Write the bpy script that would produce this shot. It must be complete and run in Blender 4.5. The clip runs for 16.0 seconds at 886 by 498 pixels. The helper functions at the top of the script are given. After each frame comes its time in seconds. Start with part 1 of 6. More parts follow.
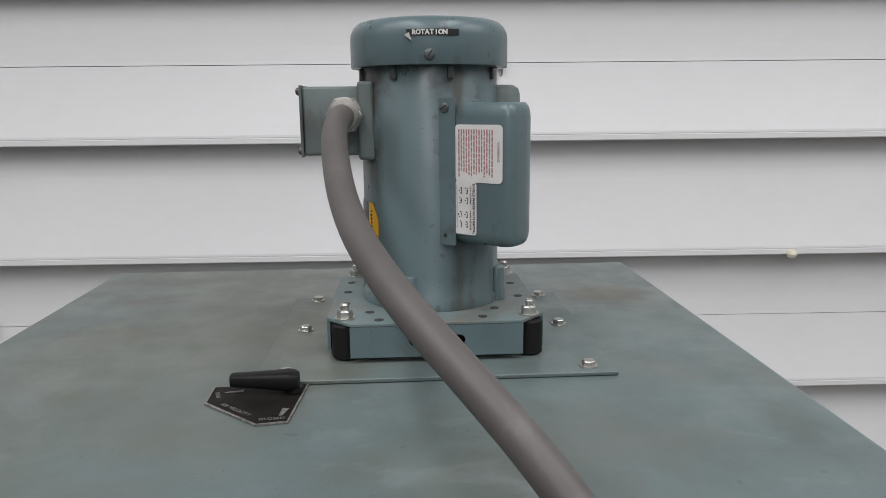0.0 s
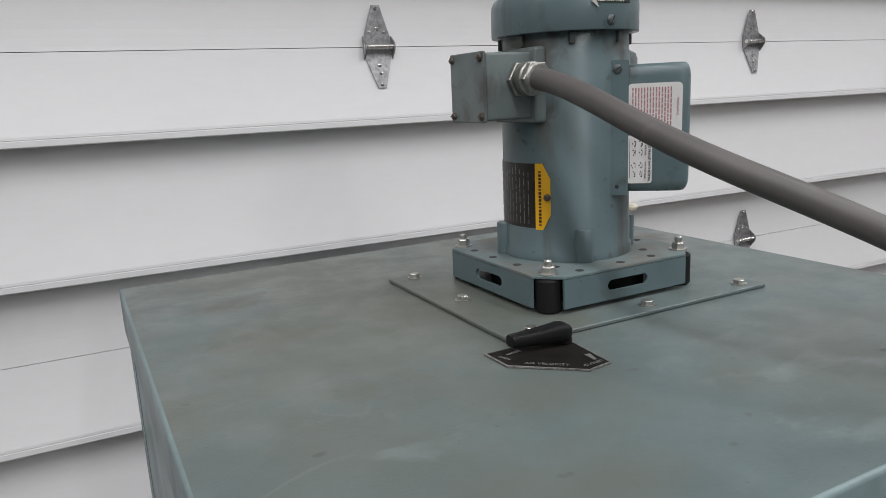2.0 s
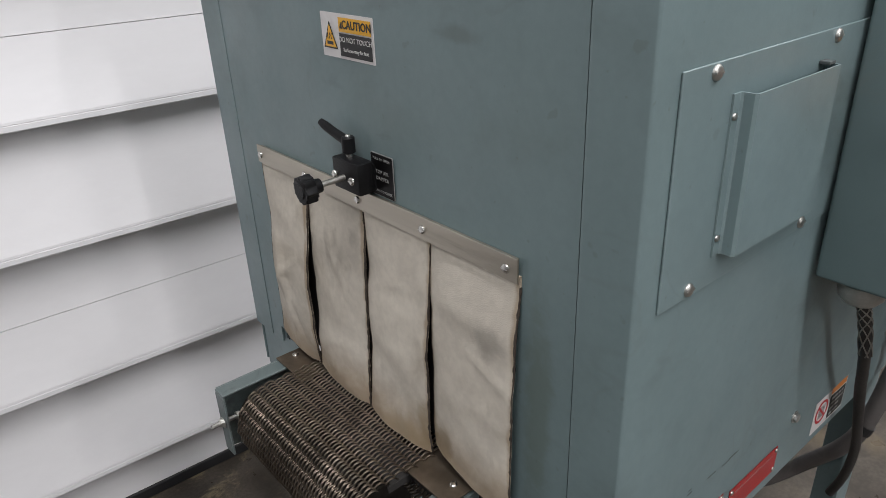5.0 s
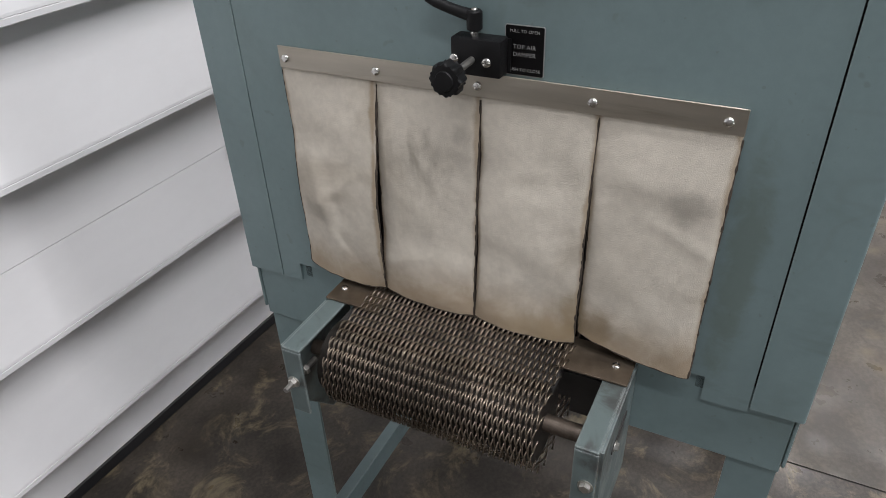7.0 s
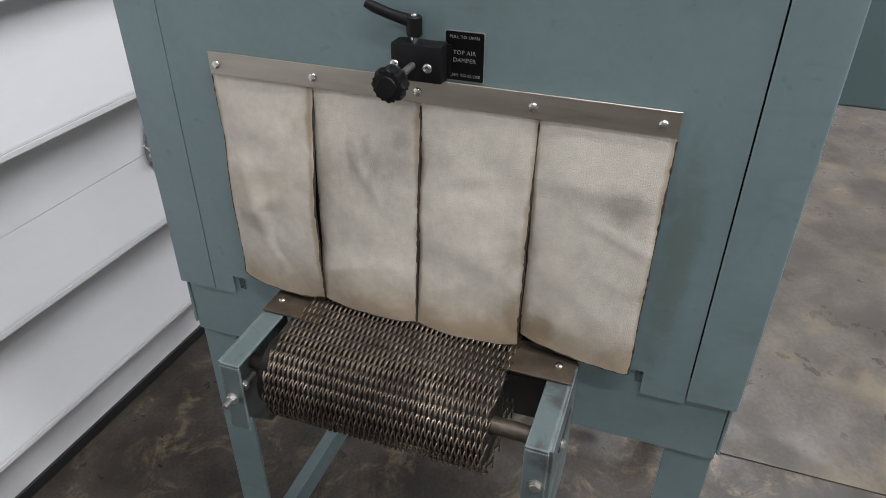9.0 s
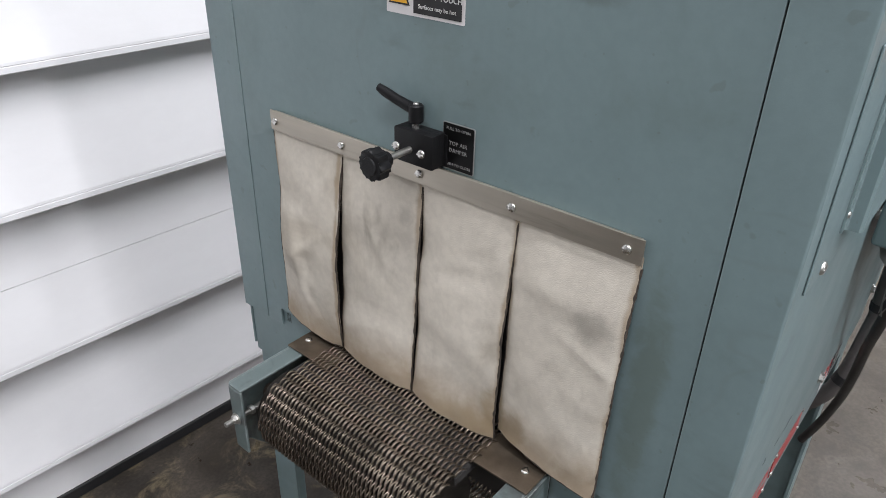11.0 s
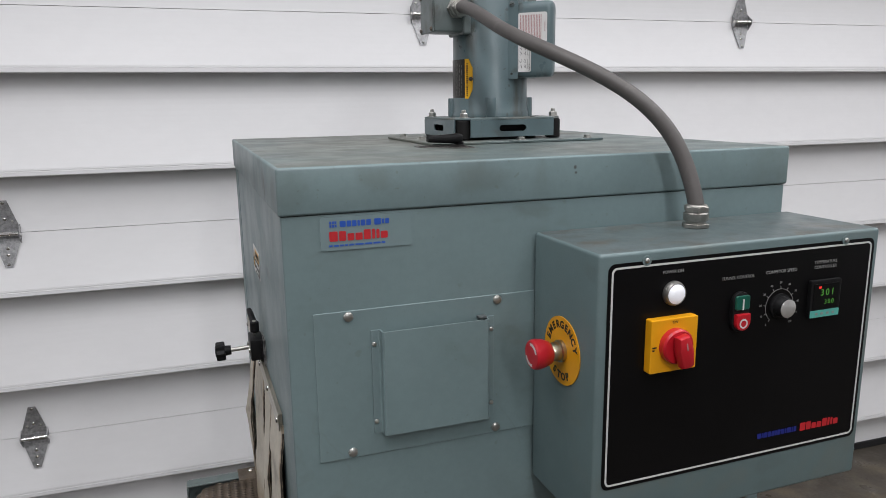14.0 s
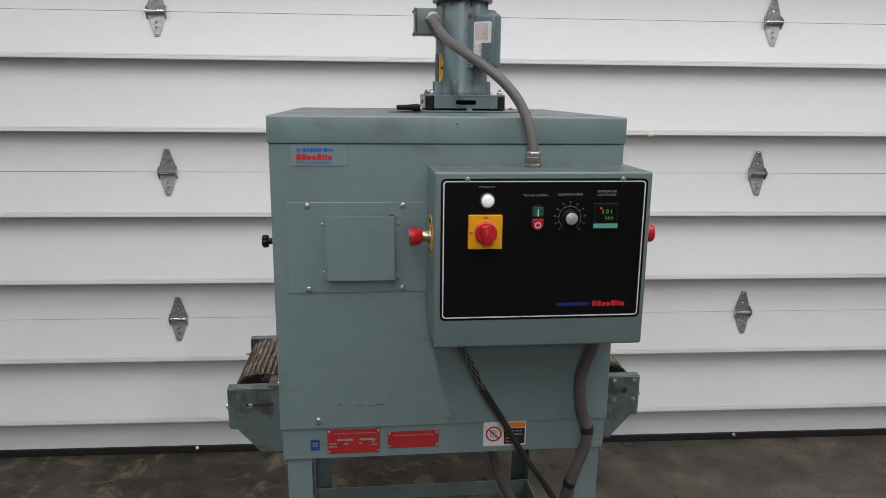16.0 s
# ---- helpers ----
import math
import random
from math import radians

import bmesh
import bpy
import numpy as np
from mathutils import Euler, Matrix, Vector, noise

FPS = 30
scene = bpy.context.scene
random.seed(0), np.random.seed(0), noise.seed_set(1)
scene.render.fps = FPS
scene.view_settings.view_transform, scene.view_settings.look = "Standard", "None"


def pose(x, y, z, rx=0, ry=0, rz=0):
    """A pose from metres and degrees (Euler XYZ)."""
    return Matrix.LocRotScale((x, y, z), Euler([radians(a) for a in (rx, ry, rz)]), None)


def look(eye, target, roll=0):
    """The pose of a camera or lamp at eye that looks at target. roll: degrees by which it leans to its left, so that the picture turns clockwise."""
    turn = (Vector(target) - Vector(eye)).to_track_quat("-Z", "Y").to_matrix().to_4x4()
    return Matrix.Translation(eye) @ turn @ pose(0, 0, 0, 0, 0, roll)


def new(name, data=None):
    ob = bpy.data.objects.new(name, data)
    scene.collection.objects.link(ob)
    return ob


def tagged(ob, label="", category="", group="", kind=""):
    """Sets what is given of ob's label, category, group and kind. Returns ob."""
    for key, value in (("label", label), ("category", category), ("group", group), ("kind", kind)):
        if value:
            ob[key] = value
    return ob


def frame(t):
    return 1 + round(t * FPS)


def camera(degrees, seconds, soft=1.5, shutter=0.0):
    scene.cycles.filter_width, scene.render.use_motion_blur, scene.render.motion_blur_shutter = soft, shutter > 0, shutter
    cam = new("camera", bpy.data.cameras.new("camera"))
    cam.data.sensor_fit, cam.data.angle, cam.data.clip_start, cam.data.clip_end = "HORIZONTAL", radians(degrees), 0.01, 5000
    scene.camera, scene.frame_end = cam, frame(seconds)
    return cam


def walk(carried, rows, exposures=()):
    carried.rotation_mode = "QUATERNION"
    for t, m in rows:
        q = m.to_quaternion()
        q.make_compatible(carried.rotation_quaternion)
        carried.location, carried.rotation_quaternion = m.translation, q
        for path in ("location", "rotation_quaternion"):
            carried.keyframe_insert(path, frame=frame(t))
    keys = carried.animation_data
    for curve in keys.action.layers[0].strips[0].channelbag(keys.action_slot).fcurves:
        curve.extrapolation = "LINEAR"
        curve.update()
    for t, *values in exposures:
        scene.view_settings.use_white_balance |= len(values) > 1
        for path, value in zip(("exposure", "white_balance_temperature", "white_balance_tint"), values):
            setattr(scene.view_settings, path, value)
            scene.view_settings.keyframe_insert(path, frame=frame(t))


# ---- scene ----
cam = camera(64.1, 16.0, soft=0.6)
PATH = [
    (0, (0.433, -0.315, 1.74), (0.541, 1.643, 1.344), -0.6),
    (0.5, (0.285, -0.344, 1.743), (0.63, 1.589, 1.367), -0.3),
    (1, (0.167, -0.351, 1.749), (0.746, 1.521, 1.347), -1.6),
    (1.5, (0.07, -0.297, 1.731), (0.809, 1.516, 1.321), -2.3),
    (2, (-0.037, -0.219, 1.721), (0.862, 1.516, 1.296), -2.7),
    (2.5, (-0.132, -0.226, 1.669), (0.887, 1.441, 1.238), -2.4),
    (3, (-0.262, -0.296, 1.618), (0.847, 1.293, 1.123), -1.2),
    (3.5, (-0.35, -0.337, 1.571), (0.805, 1.203, 1.026), -1.0),
    (4, (-0.39, -0.36, 1.517), (0.781, 1.139, 0.899), -1.4),
    (4.5, (-0.403, -0.354, 1.47), (0.762, 1.101, 0.744), -2.0),
    (5, (-0.423, -0.279, 1.425), (0.719, 1.112, 0.553), -2.4),
    (5.2, (-0.428, -0.227, 1.409), (0.702, 1.144, 0.49), -2.7),
    (7.3, (-0.665, 0.12, 1.381), (0.853, 0.8, 0.27), -1.6),
    (7.5, (-0.671, 0.129, 1.379), (0.871, 0.766, 0.276), -1.0),
    (8, (-0.67, 0.138, 1.382), (0.901, 0.724, 0.291), -0.2),
    (8.5, (-0.658, 0.138, 1.381), (0.921, 0.699, 0.29), 0.1),
    (8.7, (-0.658, 0.135, 1.381), (0.922, 0.688, 0.286), 0.1),
    (10.8, (-0.533, -0.052, 1.403), (0.851, 0.966, 0.38), 1.8),
    (11, (-0.531, -0.082, 1.42), (0.819, 1.022, 0.44), 1.5),
    (11.5, (-0.505, -0.199, 1.468), (0.767, 1.078, 0.601), -0.2),
    (12, (-0.479, -0.349, 1.517), (0.69, 1.105, 0.797), 0.0),
    (12.5, (-0.376, -0.465, 1.547), (0.681, 1.124, 0.95), -1.3),
    (13, (-0.225, -0.559, 1.561), (0.681, 1.153, 1.062), -1.0),
    (13.5, (-0.144, -0.667, 1.571), (0.633, 1.123, 1.13), -1.0),
    (14, (-0.1, -0.852, 1.571), (0.562, 0.99, 1.161), -0.8),
    (14.5, (-0.027, -1.002, 1.566), (0.511, 0.882, 1.164), -0.6),
    (15, (0.093, -1.154, 1.557), (0.487, 0.764, 1.152), -0.5),
    (15.5, (0.185, -1.319, 1.55), (0.446, 0.618, 1.125), 0.2),
    (16, (0.211, -1.528, 1.546), (0.415, 0.414, 1.114), 0.6),
]
STOPS = ((0, -0.49, 6500, 10), (1.5, -0.50, 6500, 10), (2.5, -0.44, 6500, 10), (3.5, -0.27, 6500, 11), (5, 0.04, 6500, 12), (7.5, 0.28, 6400, 12), (8.5, 0.32, 6320, 11), (11, 0.54, 6290, 12),
         (12, 0.13, 6270, 11), (13, 0.04, 6400, 11), (14, -0.31, 6420, 11), (15, -0.28, 6470, 10), (16, -0.36, 6500, 10))
walk(cam, [(t, look(eye, target, roll)) for t, eye, target, roll in PATH], exposures=STOPS)

# ---- light ----
world = bpy.data.worlds.new("world")
scene.world = world
world.use_nodes = True
world.node_tree.nodes["Background"].inputs[0].default_value = (0.55, 0.57, 0.6, 1)
world.node_tree.nodes["Background"].inputs[1].default_value = 0.12


def strip_lamp(x, y, z, watts, turn=90, length=2.4, width=0.16):
    data = bpy.data.lights.new("ceiling_strip", "AREA")
    data.shape, data.size, data.size_y = "RECTANGLE", length, width
    data.energy, data.color = watts, (0.985, 0.985, 1.0)
    lamp = new("ceiling_strip", data)
    lamp.matrix_world = pose(x, y, z, 0, 0, turn)
    return lamp


CEIL = 3.9
# rows of strips along the hall in front of the door, then those further out
for lx, lw in ((-3.6, 48), (-1.4, 38), (-0.3, 44), (1.3, 47), (2.9, 53), (4.6, 58)):
    strip_lamp(lx, -0.85, CEIL - 0.06, lw)
for lx, ly, lw in ((-0.2, -3.6, 74), (0.5, -7.2, 165), (-2.5, -7.5, 30)):
    strip_lamp(lx, ly, CEIL - 0.06, lw)


# ---- materials ----
def mat(name, color, rough=0.5, metal=0.0, bump=0.0, bscale=200.0, var=0.0, vscale=6.0, stain=None, sscale=3.0, samount=0.0,
        sedge=(0.52, 0.68), rvar=0.0, coat=0.0, spec=0.5, emit=None, estrength=0.0, squash=(1, 1, 1), fine=0.0, dust=0.0,
        sdetail=6.0, srough=0.62, smear=None, edge_wear_tint=None, scorch=None, speck=None, band=None, tide=None, marks=()):
    m = bpy.data.materials.new(name)
    m.use_nodes = True
    nt = m.node_tree
    n, l = nt.nodes, nt.links
    b = n["Principled BSDF"]
    b.inputs["Roughness"].default_value = rough
    b.inputs["Metallic"].default_value = metal
    b.inputs["Coat Weight"].default_value = coat
    b.inputs["Specular IOR Level"].default_value = spec
    b.inputs["Base Color"].default_value = (*color, 1)
    if emit:
        b.inputs["Emission Color"].default_value = (*emit, 1)
        b.inputs["Emission Strength"].default_value = estrength
    if dust:
        b.inputs["Sheen Weight"].default_value = dust
        b.inputs["Sheen Roughness"].default_value = 0.45
        b.inputs["Sheen Tint"].default_value = (0.62, 0.55, 0.44, 1)
    tc = n.new("ShaderNodeTexCoord")
    mp = n.new("ShaderNodeMapping")
    mp.inputs["Scale"].default_value = squash
    l.new(tc.outputs["Object"], mp.inputs["Vector"])
    vec = mp.outputs["Vector"]

    def tex(scale, detail=4.0, rough_=0.6, dist=0.0):
        t = n.new("ShaderNodeTexNoise")
        t.inputs["Scale"].default_value, t.inputs["Detail"].default_value = scale, detail
        t.inputs["Roughness"].default_value, t.inputs["Distortion"].default_value = rough_, dist
        l.new(vec, t.inputs["Vector"])
        return t.outputs["Fac"]

    def ramp(fac, lo, hi, a=0.0, c=1.0):
        r = n.new("ShaderNodeMapRange")
        r.interpolation_type = "SMOOTHSTEP"
        r.inputs[1].default_value, r.inputs[2].default_value, r.inputs[3].default_value, r.inputs[4].default_value = lo, hi, a, c
        l.new(fac, r.inputs[0])
        return r.outputs[0]

    col = None

    def mix(fac, a, c, kind="MIX"):
        x = n.new("ShaderNodeMix")
        x.data_type, x.blend_type = "RGBA", kind
        if isinstance(fac, float):
            x.inputs[0].default_value = fac
        else:
            l.new(fac, x.inputs[0])
        for k, v in ((6, a), (7, c)):
            if isinstance(v, tuple):
                x.inputs[k].default_value = (*v, 1)
            else:
                l.new(v, x.inputs[k])
        return x.outputs[2]

    if var:
        dark = tuple(c * (1 - var) for c in color)
        light = tuple(min(1, c * (1 + var * 0.7)) for c in color)
        col = mix(ramp(tex(vscale, 5.0), 0.3, 0.7), dark, light)
    if fine:
        f = ramp(tex(vscale * 18, 3.0), 0.35, 0.65, 1 - fine, 1.0)
        v = n.new("ShaderNodeCombineColor")
        for k in range(3):
            l.new(f, v.inputs[k])
        col = mix(1.0, col if col else tuple(color), v.outputs[0], "MULTIPLY")
    if stain:
        s = ramp(tex(sscale, sdetail, srough, 0.6), *sedge, 0.0, samount)
        col = mix(s, col if col else tuple(color), tuple(stain))

    def math_(op, a, c=None):
        x = n.new("ShaderNodeMath")
        x.operation = op
        for k, v in ((0, a), (1, c)):
            if isinstance(v, (int, float)):
                x.inputs[k].default_value = v
            elif v is not None:
                l.new(v, x.inputs[k])
        return x.outputs[0]

    if smear:
        # long drawn-out dirt: colour, scale, amount, edges, stretch
        scol, sc, amount, lo, hi, stretch = smear
        keep = vec
        m2 = n.new("ShaderNodeMapping")
        m2.inputs["Scale"].default_value = stretch
        m2.inputs["Location"].default_value = (3.7, 1.9, 5.3)
        l.new(tc.outputs["Object"], m2.inputs["Vector"])
        vec = m2.outputs["Vector"]
        wide = tex(sc, 4.0, 0.55, 0.3)
        vec = keep
        patch = ramp(tex(sc * 0.45, 2.0, 0.5), 0.42, 0.62)
        col = mix(math_("MULTIPLY", ramp(wide, lo, hi, 0.0, amount), patch), col if col else tuple(color), tuple(scol))
    if speck:
        # small chips and dirt spots, some fine, some larger
        pcol, pscale, pamount = speck
        spots = math_("MAXIMUM", ramp(tex(pscale, 2.0, 0.5), 0.70, 0.745), ramp(tex(pscale * 3.1, 1.0, 0.5), 0.735, 0.775))
        col = mix(math_("MULTIPLY", spots, pamount), col if col else tuple(color), tuple(pcol))
    if tide:
        # thin drying lines left by old spills and wiping: colour, scale, amount
        tcol, tscale, amount = tide
        line = ramp(math_("ABSOLUTE", math_("SUBTRACT", tex(tscale, 3.0, 0.5, 0.5), 0.5)), 0.0, 0.012, amount, 0.0)
        col = mix(math_("MULTIPLY", line, ramp(tex(tscale * 0.8, 2.0, 0.5, 1.2), 0.50, 0.62)), col if col else tuple(color), tuple(tcol))
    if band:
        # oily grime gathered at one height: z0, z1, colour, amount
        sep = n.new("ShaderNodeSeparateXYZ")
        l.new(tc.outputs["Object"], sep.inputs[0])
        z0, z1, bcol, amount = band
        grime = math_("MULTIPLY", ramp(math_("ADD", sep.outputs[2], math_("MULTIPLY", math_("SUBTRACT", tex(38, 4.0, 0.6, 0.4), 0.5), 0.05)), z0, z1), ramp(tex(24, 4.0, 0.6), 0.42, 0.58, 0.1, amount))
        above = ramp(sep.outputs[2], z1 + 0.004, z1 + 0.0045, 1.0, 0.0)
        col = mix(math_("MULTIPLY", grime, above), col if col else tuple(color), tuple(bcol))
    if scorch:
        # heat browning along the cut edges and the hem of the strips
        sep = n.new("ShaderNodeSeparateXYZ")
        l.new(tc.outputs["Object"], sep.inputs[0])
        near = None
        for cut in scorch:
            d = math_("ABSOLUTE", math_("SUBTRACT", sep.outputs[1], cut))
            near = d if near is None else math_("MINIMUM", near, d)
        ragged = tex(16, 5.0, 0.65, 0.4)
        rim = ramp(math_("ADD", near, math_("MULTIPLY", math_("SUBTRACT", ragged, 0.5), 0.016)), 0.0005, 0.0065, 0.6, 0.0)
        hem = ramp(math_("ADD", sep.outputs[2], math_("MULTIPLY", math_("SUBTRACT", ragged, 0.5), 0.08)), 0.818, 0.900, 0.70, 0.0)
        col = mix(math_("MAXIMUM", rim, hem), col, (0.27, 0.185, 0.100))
    if marks:
        # single stains and painted-in shade of their own shape: the two axes, centre, half sizes, colour, amount
        own = n.new("ShaderNodeSeparateXYZ")
        l.new(tc.outputs["Object"], own.inputs[0])
        frayed = math_("MULTIPLY", math_("SUBTRACT", tex(28, 5.0, 0.65, 0.5), 0.5), 1.6)
        for ax, bx, ca, cb, ra, rb, mcol, amount in marks:
            da, db = math_("DIVIDE", math_("SUBTRACT", own.outputs[ax], ca), ra), math_("DIVIDE", math_("SUBTRACT", own.outputs[bx], cb), rb)
            far = math_("SQRT", math_("ADD", math_("MULTIPLY", da, da), math_("MULTIPLY", db, db)))
            col = mix(ramp(math_("ADD", far, frayed), 0.35, 1.15, amount, 0.0), col if col else tuple(color), tuple(mcol))
    if edge_wear_tint:
        # rubbed edges, with edge highlights put into the colour, where the surface bends
        wcol, radius, amount = edge_wear_tint
        bv = n.new("ShaderNodeBevel")
        bv.samples = 4
        bv.inputs["Radius"].default_value = radius
        geo = n.new("ShaderNodeNewGeometry")
        dot = n.new("ShaderNodeVectorMath")
        dot.operation = "DOT_PRODUCT"
        l.new(bv.outputs[0], dot.inputs[0])
        l.new(geo.outputs["Normal"], dot.inputs[1])
        bent_ = ramp(dot.outputs["Value"], 0.86, 0.995, 1.0, 0.0)
        rub = ramp(tex(30, 5.0, 0.65), 0.34, 0.62, 0.15, amount)
        col = mix(math_("MULTIPLY", bent_, rub), col if col else tuple(color), tuple(wcol))
    if col:
        l.new(col, b.inputs["Base Color"])
    if rvar:
        l.new(ramp(tex(vscale * 1.7, 5.0), 0.3, 0.7, max(0.03, rough - rvar), min(1.0, rough + rvar)), b.inputs["Roughness"])
    if bump:
        bp = n.new("ShaderNodeBump")
        bp.inputs["Strength"].default_value, bp.inputs["Distance"].default_value = bump, 0.002
        l.new(tex(bscale, 3.0), bp.inputs["Height"])
        l.new(bp.outputs["Normal"], b.inputs["Normal"])
    return m


